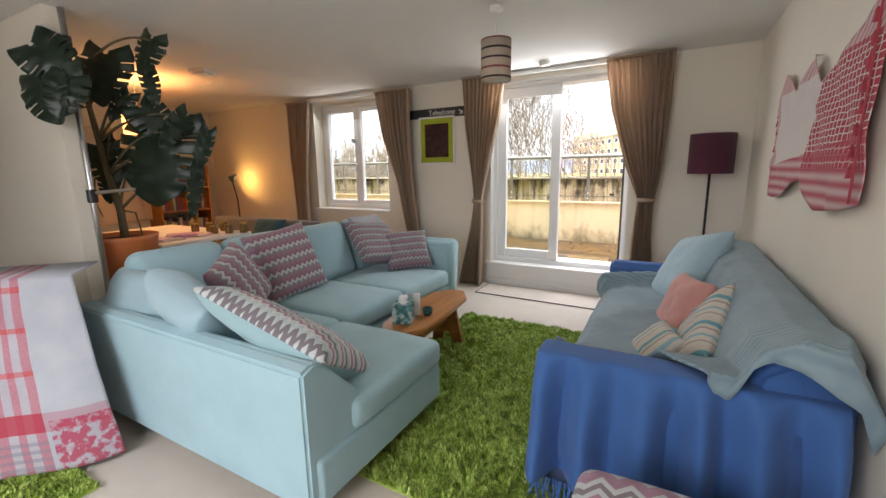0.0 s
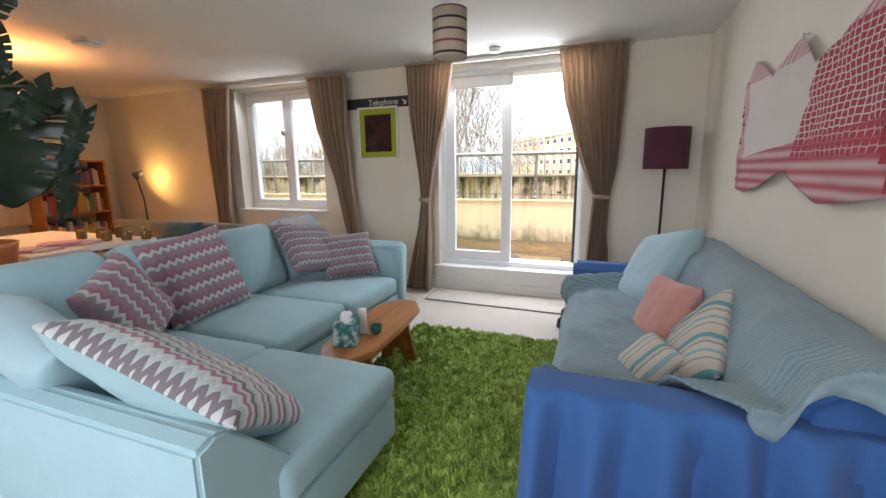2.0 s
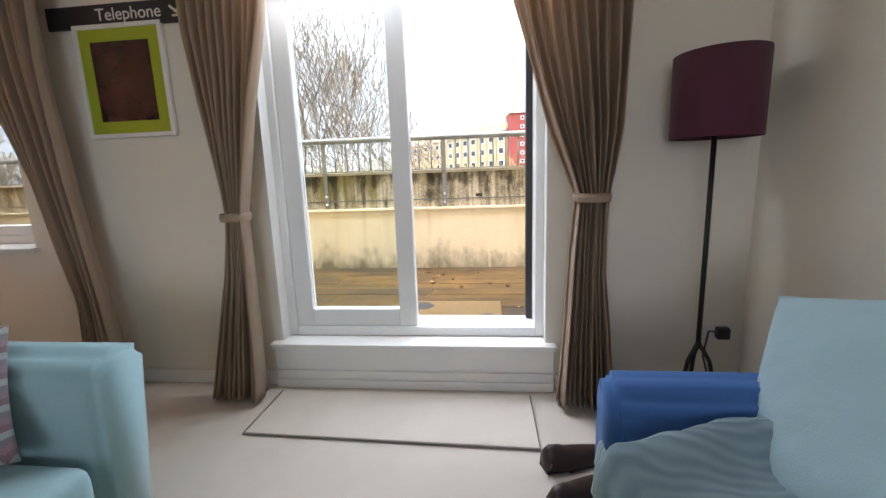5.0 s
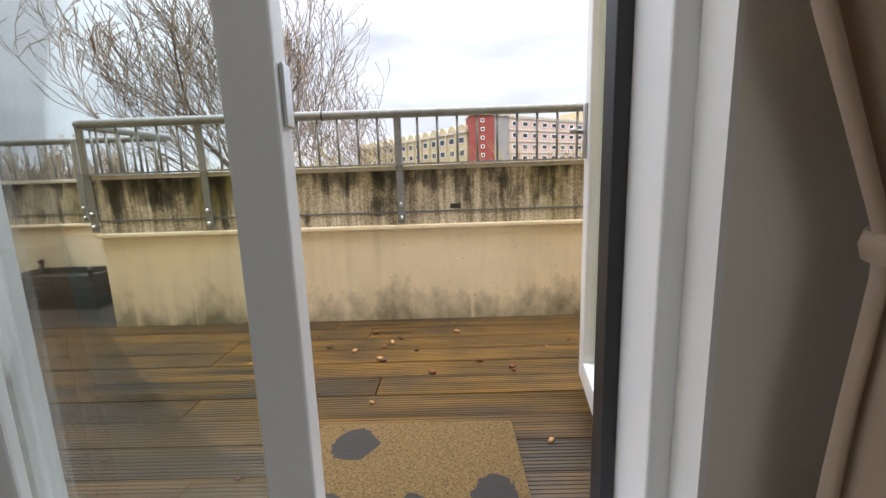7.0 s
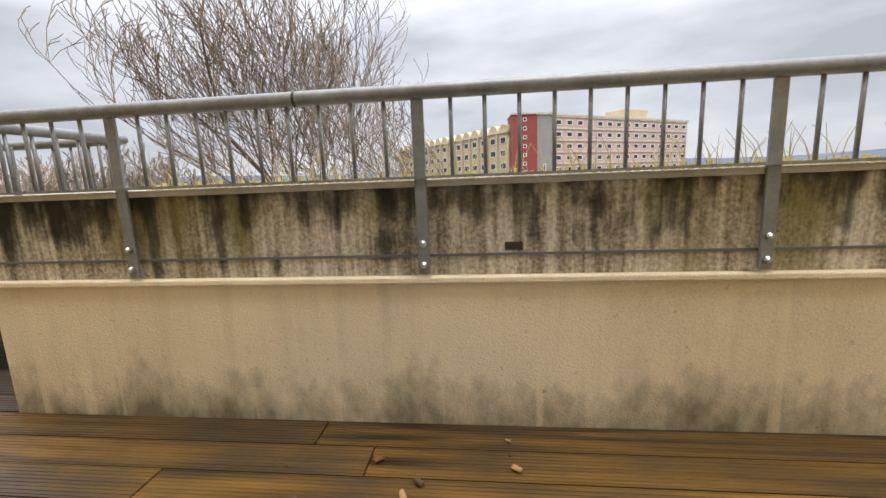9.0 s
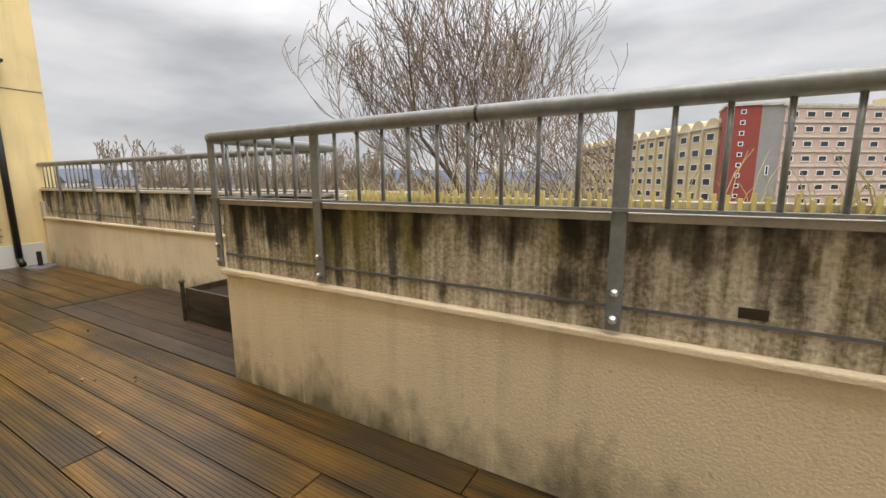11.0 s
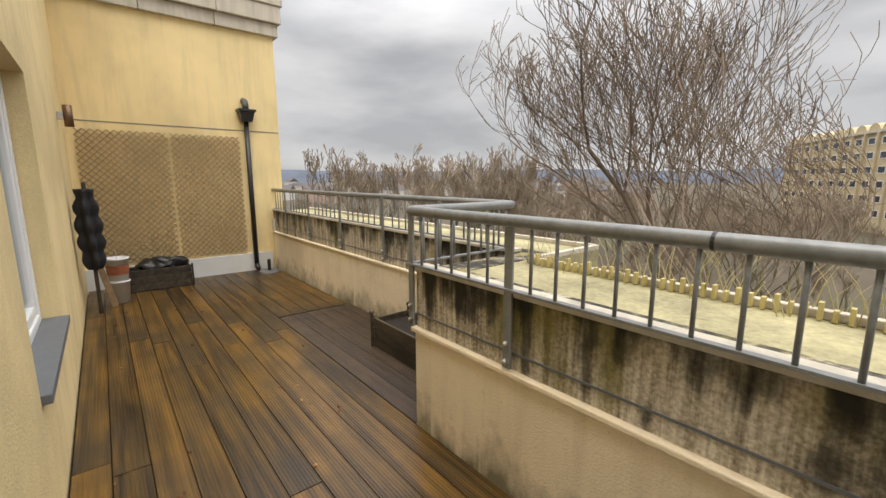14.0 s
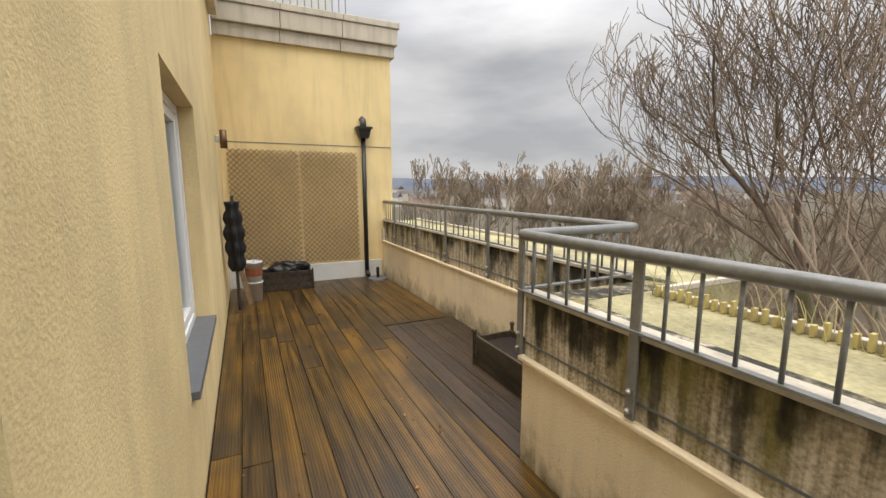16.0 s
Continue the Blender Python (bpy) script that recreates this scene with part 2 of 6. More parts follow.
def grass_mat(name, a, b, c2):
    n = Nodes(name)
    g = n.node("ShaderNodeNewGeometry")
    c = n.ramp(g.outputs["Random Per Island"], [(0.0, a), (0.5, b), (1.0, c2)])
    c = n.mix(n.math("MULTIPLY", n.noise(26, 4), 0.7), c, scaled(b, 0.6), "MULTIPLY")
    return n.done(c, 0.7, Subsurface_Weight=0.0)


M_STRIPE, M_THROW, M_PLAID, M_SCARF = stripes_mat(), throw_mat(), plaid_mat(), keffiyeh_mat()
M_PLAID_BASE = fabric("white_cotton", (0.55, 0.57, 0.60), 0.06)
M_GRASSRUG = grass_mat("green_shag_pile", (0.16, 0.27, 0.02), (0.42, 0.58, 0.09), (0.72, 0.82, 0.27))


def wood_mat(name, dark, light, stretch, scale=3.0, rough=0.45, wear=None):
    n = Nodes(name)
    info = n.node("ShaderNodeObjectInfo")
    off = n.node("ShaderNodeVectorMath", operation="ADD")
    n.link(n.mapped(stretch), off.inputs[0])
    comb = n.node("ShaderNodeCombineXYZ")
    n.link(n.math("MULTIPLY", info.outputs["Random"], 37.0), comb.inputs[0]), n.link(n.math("MULTIPLY", info.outputs["Random"], 11.0), comb.inputs[1])
    n.link(comb.outputs[0], off.inputs[1])
    t = n.node("ShaderNodeTexNoise")
    n.link(off.outputs[0], t.inputs[0])
    t.inputs["Scale"].default_value, t.inputs["Detail"].default_value = scale, 8
    v = n.math("MULTIPLY_ADD", n.math("SUBTRACT", info.outputs["Random"], 0.5), 0.20, t.outputs[0])
    c = n.ramp(v, [(0.33, dark), (0.68, light)])
    r = rough
    if wear:
        wet = n.noise(1.1, 5)
        c = n.mix(n.math("MULTIPLY", n.ramp(wet, [(0.42, (0, 0, 0)), (0.62, (1, 1, 1))]), 0.75), c, wear)
        r = n.math("MULTIPLY_ADD", wet, 0.5, rough - 0.2)
    n.bump(t.outputs[0], 0.25, 0.004)
    return n.done(c, r)


M_DECK = wood_mat("wet_weathered_decking", (0.022, 0.013, 0.005), (0.195, 0.103, 0.021), (0.4, 8, 8), 2.6, 0.30, (0.036, 0.026, 0.015))
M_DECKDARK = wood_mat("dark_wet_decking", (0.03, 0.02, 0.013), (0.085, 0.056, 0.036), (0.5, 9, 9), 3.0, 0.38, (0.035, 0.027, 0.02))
M_TABLE = wood_mat("orange_pine", (0.27, 0.10, 0.025), (0.47, 0.20, 0.055), (7, 0.7, 7), 2.5, 0.35)
M_DARKWOOD = wood_mat("dark_weathered_wood", (0.02, 0.016, 0.010), (0.075, 0.056, 0.036), (1, 6, 6), 3.0, 0.6)
M_TRELLIS = wood_mat("weathered_lattice_wood", (0.22, 0.145, 0.07), (0.38, 0.265, 0.14), (4, 4, 4), 3.0, 0.75)


def render_mat(name, base, stain, low_dirt=False, rough=0.85):
    """Painted rough render with rain streaks and a dirty foot."""
    n = Nodes(name)
    grain, big = n.noise(110, 4), n.noise(0.9, 5)
    streak = n.noise(3.0, 5, (3.5, 3.5, 0.35))
    c = n.ramp(n.math("MULTIPLY_ADD", grain, 0.3, n.math("MULTIPLY", big, 0.7)), [(0.38, scaled(base, 0.80)), (0.5, base), (0.62, scaled(base, 1.10))])
    c = n.mix(n.ramp(streak, [(0.48, (0, 0, 0)), (0.75, (0.55,) * 3)]), c, stain)
    if low_dirt:
        z = n.axis(2)
        foot = n.math("SUBTRACT", 1.0, n.math("DIVIDE", n.math("SUBTRACT", z, 0.25), 0.42))
        v = n.math("MULTIPLY_ADD", n.noise(3.2, 6, (1, 1, 0.7)), 1.5, n.math("SUBTRACT", foot, 1.0))
        speck = n.noise(16, 6, (1, 1, 0.6))
        v = n.math("MULTIPLY_ADD", n.math("SUBTRACT", speck, 0.5), 0.9, v)
        c = n.mix(n.ramp(v, [(0.25, (0, 0, 0)), (0.62, (0.45,) * 3), (0.95, (0.85,) * 3)]), c, (0.12, 0.105, 0.06))
        drip = n.noise(1.0, 3, (9.0, 9.0, 0.12))
        c = n.mix(n.ramp(drip, [(0.64, (0, 0, 0)), (0.70, (0.5,) * 3)]), c, scaled(base, 1.05))
        c = n.mix(n.ramp(n.noise(24, 3), [(0.66, (0, 0, 0)), (0.76, (0.5,) * 3)]), c, (0.16, 0.12, 0.07))
    n.bump(grain, 0.5, 0.006)
    return n.done(c, rough)


def stained_concrete():
    n = Nodes("stained_mossy_concrete")
    grain = n.noise(70, 5)
    streak = n.noise(2.6, 6, (4.0, 4.0, 0.45))
    fine = n.noise(6.0, 6, (6.0, 6.0, 0.30))
    blot = n.noise(9.0, 6, (1.0, 1.0, 0.7))
    c = n.ramp(n.math("MULTIPLY_ADD", fine, 0.6, n.math("MULTIPLY", grain, 0.4)), [(0.38, (0.17, 0.14, 0.09)), (0.50, (0.42, 0.36, 0.27)), (0.62, (0.66, 0.60, 0.48))])
    z = n.axis(2)
    up = n.math("DIVIDE", n.math("SUBTRACT", z, 0.86), 0.36)
    moss = n.math("MULTIPLY_ADD", n.noise(1.7, 5, (2, 2, 0.6)), 2.2, n.math("MULTIPLY_ADD", up, 0.3, -0.85))
    c = n.mix(n.ramp(moss, [(0.38, (0, 0, 0)), (0.75, (0.8,) * 3)]), c, (0.17, 0.145, 0.022))
    v = n.math("MULTIPLY_ADD", n.math("POWER", n.math("MAXIMUM", up, 0.0), 1.3), 0.50, n.math("MULTIPLY_ADD", blot, 1.3, n.math("MULTIPLY_ADD", streak, 1.9, -1.38)))
    c = n.mix(n.ramp(v, [(0.40, (0, 0, 0)), (0.62, (0.7,) * 3), (0.85, (0.97,) * 3)]), c, (0.014, 0.013, 0.009))
    n.bump(n.math("MULTIPLY_ADD", blot, 0.6, grain), 0.6, 0.008)
    return n.done(c, 0.85)


M_YELLOW = render_mat("yellow_render", (0.80, 0.635, 0.33), (0.60, 0.49, 0.27))
M_CREAMREN = render_mat("cream_render", (0.80, 0.68, 0.49), (0.62, 0.52, 0.36), True)
M_STONE = render_mat("pale_coping_stone", (0.55, 0.50, 0.41), (0.27, 0.25, 0.2))
M_CONC = stained_concrete()
M_GALV = plain("galvanised_steel", (0.22, 0.225, 0.22), 0.45, 0.28, 9, 0.35, 0.1)
M_BLACKPLASTIC = plain("black_plastic", (0.014, 0.014, 0.015), 0.4, 0.25)
M_LEAD = plain("grey_sill_metal", (0.13, 0.138, 0.15), 0.5, 0.15)
M_ROOF = plain("mossy_roof_felt", (0.33, 0.295, 0.165), 0.9, 0.55, 3.2, bump=0.6, fine=45)
M_LEADWHITE = plain("white_flashing", (0.62, 0.63, 0.62), 0.6, 0.1, 3)
M_BARK = plain("mossy_bark", (0.17, 0.15, 0.075), 0.9, 0.4, 1.5, bump=0.5, fine=20)
M_TWIG = plain("brown_twigs", (0.17, 0.125, 0.085), 0.9, 0.3, 1.0, bump=0.0, fine=8)
# twig brown lightened for the valley trees: distance haze put into the colour
M_HAZYTWIG = plain("hazy_far_twigs", (0.25, 0.195, 0.135), 0.9, 0.3, 1.0, bump=0.0, fine=8)
M_TERRA = plain("orange_plastic_pot", (0.55, 0.17, 0.055), 0.4, 0.05)
M_CLAY = plain("terracotta", (0.40, 0.17, 0.09), 0.75, 0.15)
M_SOIL = plain("dark_soil", (0.02, 0.014, 0.01), 0.95, 0.3, 20, bump=0.8)
M_LEAF = plain("dark_green_leaf", (0.008, 0.022, 0.011), 0.38, 0.3, 9, bump=0.1)
M_STEM = plain("plant_stem", (0.10, 0.085, 0.045), 0.7, 0.3)
M_PURPLE = fabric("aubergine_shade", (0.085, 0.018, 0.038), 0.1, 300, 0.1)
M_BLACKMETAL = plain("black_iron", (0.018, 0.016, 0.016), 0.5, 0.2, metal=0.3)


def glass_mat(name, tint, gloss=0.6):
    n = Nodes(name)
    n.tree.nodes.remove(n.bsdf)
    out = n.tree.nodes["Material Output"]
    tr, gl, mx, fr = n.node("ShaderNodeBsdfTransparent"), n.node("ShaderNodeBsdfGlossy"), n.node("ShaderNodeMixShader"), n.node("ShaderNodeFresnel")
    tr.inputs[0].default_value, gl.inputs["Roughness"].default_value, fr.inputs[0].default_value = (*tint, 1), 0.02, 1.45
    n.link(n.math("MULTIPLY", fr.outputs[0], gloss), mx.inputs[0])
    n.link(tr.outputs[0], mx.inputs[1]), n.link(gl.outputs[0], mx.inputs[2]), n.link(mx.outputs[0], out.inputs[0])
    return n.mat


M_GLASS = glass_mat("window_glass", (0.93, 0.97, 0.96), 0.6)


def glow_mat(name, color, strength):
    n = Nodes(name)
    return n.done(color, 0.8, Emission_Color=color, Emission_Strength=strength)


# ---- mesh helpers ----
def part(name, bm, material, parent=None, label="", smooth=False):
    me = bpy.data.meshes.new(name)
    bmesh.ops.recalc_face_normals(bm, faces=bm.faces)
    bm.to_mesh(me)
    bm.free()
    me.materials.append(material)
    if smooth:
        for p in me.polygons:
            p.use_smooth = True
    ob = new(name, me)
    if parent:
        ob.parent = parent
    if label:
        ob["label"] = label
    return ob


def raw(name, verts, faces, material, parent=None, smooth=False):
    me = bpy.data.meshes.new(name)
    me.from_pydata([tuple(v) for v in verts], [], faces)
    me.materials.append(material)
    if smooth:
        me.shade_smooth()
    ob = new(name, me)
    if parent:
        ob.parent = parent
    return ob


def thing(name, label, category, at=(0, 0, 0), rz=0.0, group="", kind=""):
    ob = new(name)
    ob.empty_display_size = 0.1
    ob.matrix_world = pose(*at, 0, 0, rz)
    return tagged(ob, label, category, group, kind)


def box_in(bm, lo, hi, bevel=0.0, segments=2, m=None):
    vs = bmesh.ops.create_cube(bm, size=1)["verts"]
    for v in vs:
        v.co = Vector([lo[k] + (v.co[k] + 0.5) * (hi[k] - lo[k]) for k in range(3)])
    if bevel:
        es = list({e for v in vs for e in v.link_edges})
        r = bmesh.ops.bevel(bm, geom=es, offset=bevel, segments=segments, affect="EDGES", profile=0.5)
        vs = r["verts"]
    if m is not None:
        bmesh.ops.transform(bm, matrix=m, verts=vs)
    return vs


def box(lo, hi, bevel=0.0, segments=2):
    bm = bmesh.new()
    box_in(bm, lo, hi, bevel, segments)
    return bm


def tube_in(bm, points, radius, sides=10, cap=True):
    """A swept tube; radius is a number or one per point."""
    pts = [Vector(p) for p in points]
    rad = radius if isinstance(radius, (list, tuple)) else [radius] * len(pts)
    rings, up = [], None
    for i, p in enumerate(pts):
        d = (pts[min(i + 1, len(pts) - 1)] - pts[max(i - 1, 0)]).normalized()
        if up is None:
            up = d.orthogonal().normalized()
        up = (up - d * up.dot(d)).normalized()
        side = d.cross(up)
        rings.append([bm.verts.new(p + (up * math.cos(a) + side * math.sin(a)) * rad[i]) for a in (2 * math.pi * k / sides for k in range(sides))])
    for a, b in zip(rings, rings[1:]):
        for k in range(sides):
            bm.faces.new((a[k], a[(k + 1) % sides], b[(k + 1) % sides], b[k]))
    if cap:
        bm.faces.new(rings[0][::-1]), bm.faces.new(rings[-1])
    return bm


def tube(points, radius, sides=10, cap=True):
    return tube_in(bmesh.new(), points, radius, sides, cap)


def lathe(profile, sides=32, cap=False):
    bm = bmesh.new()
    rings = [[bm.verts.new((r * math.cos(2 * math.pi * k / sides), r * math.sin(2 * math.pi * k / sides), z)) for k in range(sides)] for r, z in profile]
    for a, b in zip(rings, rings[1:]):
        for k in range(sides):
            bm.faces.new((a[k], a[(k + 1) % sides], b[(k + 1) % sides], b[k]))
    if cap:
        bm.faces.new(rings[0][::-1]), bm.faces.new(rings[-1])
    return bm


def prism(outline, z0, z1, bevel=0.0):
    bm = bmesh.new()
    f = bm.faces.new([bm.verts.new((x, y, z0)) for x, y in outline])
    r = bmesh.ops.extrude_face_region(bm, geom=[f])
    bmesh.ops.translate(bm, vec=(0, 0, z1 - z0), verts=[g for g in r["geom"] if isinstance(g, bmesh.types.BMVert)])
    if bevel:
        bmesh.ops.bevel(bm, geom=list(bm.edges), offset=bevel, segments=2, affect="EDGES")
    return bm


def profile_along(outline, a, b, axis=1, bevel=0.0):
    """A closed outline in the two other axes, drawn out from a to b along the axis (1: y, 0: x)."""
    bm = bmesh.new()
    put = (lambda u, v, w: (u, w, v)) if axis == 1 else (lambda u, v, w: (w, u, v))
    f = bm.faces.new([bm.verts.new(put(u, v, a)) for u, v in outline])
    r = bmesh.ops.extrude_face_region(bm, geom=[f])
    d = (0, b - a, 0) if axis == 1 else (b - a, 0, 0)
    bmesh.ops.translate(bm, vec=d, verts=[g for g in r["geom"] if isinstance(g, bmesh.types.BMVert)])
    if bevel:
        bmesh.ops.bevel(bm, geom=list(bm.edges), offset=bevel, segments=3, affect="EDGES")
    return bm


def ruffle(bm, amount, scale, seed=0.0):
    for v in bm.verts:
        v.co += noise.noise_vector(v.co * scale + Vector((seed, seed, seed))) * amount


def rect_frame(x0, x1, z0, z1, y0, y1, w, bevel=0.006):
    bm = bmesh.new()
    box_in(bm, (x0, y0, z0), (x0 + w, y1, z1), bevel)
    box_in(bm, (x1 - w, y0, z0), (x1, y1, z1), bevel)
    box_in(bm, (x0 + w, y0, z0), (x1 - w, y1, z0 + w), bevel)
    box_in(bm, (x0 + w, y0, z1 - w), (x1 - w, y1, z1), bevel)
    return bm


# ---- structure: the room ----
def wall(name, lo, hi, material, label, holes=(), axis=0):
    """A wall box along x (axis 0) or y (axis 1) with openings (a0, a1, z0, z1)."""
    bm = bmesh.new()
    def slab(a0, a1, z0, z1):
        if a1 - a0 > 1e-4 and z1 - z0 > 1e-4:
            l, h = list(lo), list(hi)
            l[axis], h[axis], l[2], h[2] = a0, a1, z0, z1
            box_in(bm, l, h)
    a = lo[axis]
    for a0, a1, z0, z1 in sorted(holes):
        slab(a, a0, lo[2], hi[2])
        slab(a0, a1, lo[2], z0)
        slab(a0, a1, z1, hi[2])
        a = a1
    slab(a, hi[axis], lo[2], hi[2])
    return tagged(part(name, bm, material), label, "wall", kind="structure")


DOOR, WIN = (0.0, 1.5, 0.25, 2.31), (-2.76, -1.46, 0.83, 2.31)
wall("wall_north", (-5.4, 0.0, -0.1), (2.62, 0.16, 2.39), M_WALL, "cream painted wall with balcony door and window", [DOOR, WIN])
wall("wall_facade", (-6.3, 0.16, -0.1), (6.5, 0.33, 4.6), M_YELLOW, "rough yellow rendered outside wall", [DOOR, WIN])
wall("wall_east", (2.47, -6.1, -0.1), (2.62, 0.0, 2.39), M_WALL, "plain cream painted wall", axis=1)
wall("wall_west", (-5.4, -6.1, -0.1), (-5.25, 0.0, 2.39), M_WALL, "plain cream painted wall of the dining corner", axis=1)
wall("wall_south", (-5.25, -6.1, -0.1), (2.47, -5.95, 2.39), M_WALL, "plain cream painted wall", [(-0.8, 1.6, 0.8, 2.2)])
wall("wall_partition", (-5.25, -3.36, 0.0), (-1.56, -3.25, 2.39), M_WALL, "cream painted partition wall beside the plant")
tagged(part("floor", box((-5.25, -5.95, -0.1), (2.47, 0.0, 0.0)), M_CARPET), "beige carpet floor", "floor", kind="structure")
tagged(part("ceiling", box((-5.4, -6.1, 2.39), (2.62, 0.16, 2.55)), M_CEIL), "plain white painted ceiling", "ceiling", kind="structure")
bm = bmesh.new()
box_in(bm, (-5.25, -0.016, 0.0), (-0.04, 0.0, 0.085), 0.004)
box_in(bm, (1.54, -0.016, 0.0), (2.454, 0.0, 0.085), 0.004)
box_in(bm, (2.454, -5.9, 0.0), (2.47, 0.0, 0.085), 0.004)
tagged(part("baseboard", bm, M_GLOSSWHITE), "low white painted skirting board", "skirting", kind="structure")

# balcony door: sill box, frame, fixed leaf, open leaf
sill = thing("door_step", "white painted raised sill under the balcony door", "door sill", kind="structure")
part("sill_board", box((-0.045, -0.055, 0.235), (1.545, 0.086, 0.265), 0.006), M_GLOSSWHITE, sill)
part("riser_panel", box((-0.03, -0.03, 0.0), (1.53, -0.002, 0.233), 0.003), M_GLOSSWHITE, sill)
part("lower_bead", box((-0.03, -0.045, 0.0), (1.53, -0.031, 0.05), 0.005), M_GLOSSWHITE, sill)
part("upper_bead", box((-0.03, -0.042, 0.09), (1.53, -0.031, 0.105), 0.004), M_GLOSSWHITE, sill)

door = thing("door_1", "white plastic double balcony door with one leaf open", "door", kind="structure")
part("door_frame", rect_frame(0.002, 1.498, 0.262, 2.308, 0.09, 0.30, 0.055), M_WHITE, door)
lining = bmesh.new()
box_in(lining, (0.0, 0.0, 0.266), (0.012, 0.089, 2.3)), box_in(lining, (1.488, 0.0, 0.266), (1.5, 0.089, 2.3)), box_in(lining, (0.012, 0.0, 2.29), (1.488, 0.089, 2.31))
part("lining", lining, M_GLOSSWHITE, door)
gask = bmesh.new()
box_in(gask, (1.408, 0.235, 0.318), (1.4425, 0.298, 2.25), 0.003), box_in(gask, (1.447, 0.301, 0.3), (1.484, 0.326, 2.26), 0.003)
part("gasket", gask, M_BLACKRUB, door, "black rubber door seal")
leaf = part("door_leaf", rect_frame(0.058, 0.778, 0.318, 2.25, 0.105, 0.165, 0.1), M_WHITE, door, "closed white glazed leaf")
pane = part("pane", box((0.16, 0.128, 0.42), (0.68, 0.140, 2.15)), M_GLASS, leaf, "clear double glazing")
pane.visible_shadow = False
part("keep", box((0.779, 0.12, 1.25), (0.787, 0.155, 1.36), 0.003), M_CHROME, leaf, "steel lock keep")
swing = Matrix.Translation((1.49, 0.335, 0)) @ Matrix.Rotation(radians(81), 4, "Z")
leaf2 = part("door_leaf", rect_frame(0.0, 0.66, 0.318, 2.25, -0.06, 0.0, 0.095), M_WHITE, door, "open white glazed leaf")
leaf2.matrix_world = swing
pane2 = part("pane", box((0.085, -0.036, 0.405), (0.575, -0.024, 2.165)), M_GLASS, leaf2, "clear double glazing")
pane2.visible_shadow = False
hb = bmesh.new()
for sgn in (1, -1):
    y = 0.001 if sgn > 0 else -0.061
    box_in(hb, (0.60, min(y, y + sgn * 0.012), 1.20), (0.63, max(y, y + sgn * 0.012), 1.40), 0.004)
    tube_in(hb, [(0.615, y, 1.30), (0.615, y + sgn * 0.05, 1.30), (0.595, y + sgn * 0.055, 1.30), (0.50, y + sgn * 0.055, 1.295)], 0.009, 8)
part("handle", hb, M_CHROME, leaf2, "chrome lever handle", True)

win = thing("window_1", "white plastic casement window with two lights", "window", kind="structure")
part("window_frame", rect_frame(-2.758, -1.462, 0.832, 2.308, 0.17, 0.235, 0.055), M_WHITE, win)
for x0, x1 in ((-2.70, -2.095), (-2.09, -1.52)):
    sash = part("sash", rect_frame(x0, x1, 0.89, 2.25, 0.16, 0.225, 0.06), M_WHITE, win)
    p = part("pane", box((x0 + 0.055, 0.19, 0.945), (x1 - 0.055, 0.20, 2.195)), M_GLASS, sash)
    p.visible_shadow = False
part("window_sill", box((-2.80, -0.05, 0.81), (-1.43, 0.159, 0.835), 0.005), M_GLOSSWHITE, win)
part("handle", tube([(-2.10, 0.158, 1.46), (-2.10, 0.12, 1.46), (-2.10, 0.115, 1.36)], 0.009, 8), M_CHROME, win, "white handle", True)
part("outer_sill", box((-2.756, 0.236, 0.80), (-1.464, 0.365, 0.842), 0.004), M_LEAD, win, "dark grey outside sill")
rail = bmesh.new()
box_in(rail, (-0.3, -0.10, 2.345), (1.85, -0.06, 2.375), 0.004)
tagged(part("curtain_rail", rail, M_GLOSSWHITE), "white curtain track above the balcony door", "curtain rail")
rail = bmesh.new()
box_in(rail, (-3.15, -0.10, 2.33), (-1.0, -0.06, 2.36), 0.004)
tagged(part("curtain_rail", rail, M_GLOSSWHITE), "white curtain track above the window", "curtain rail")


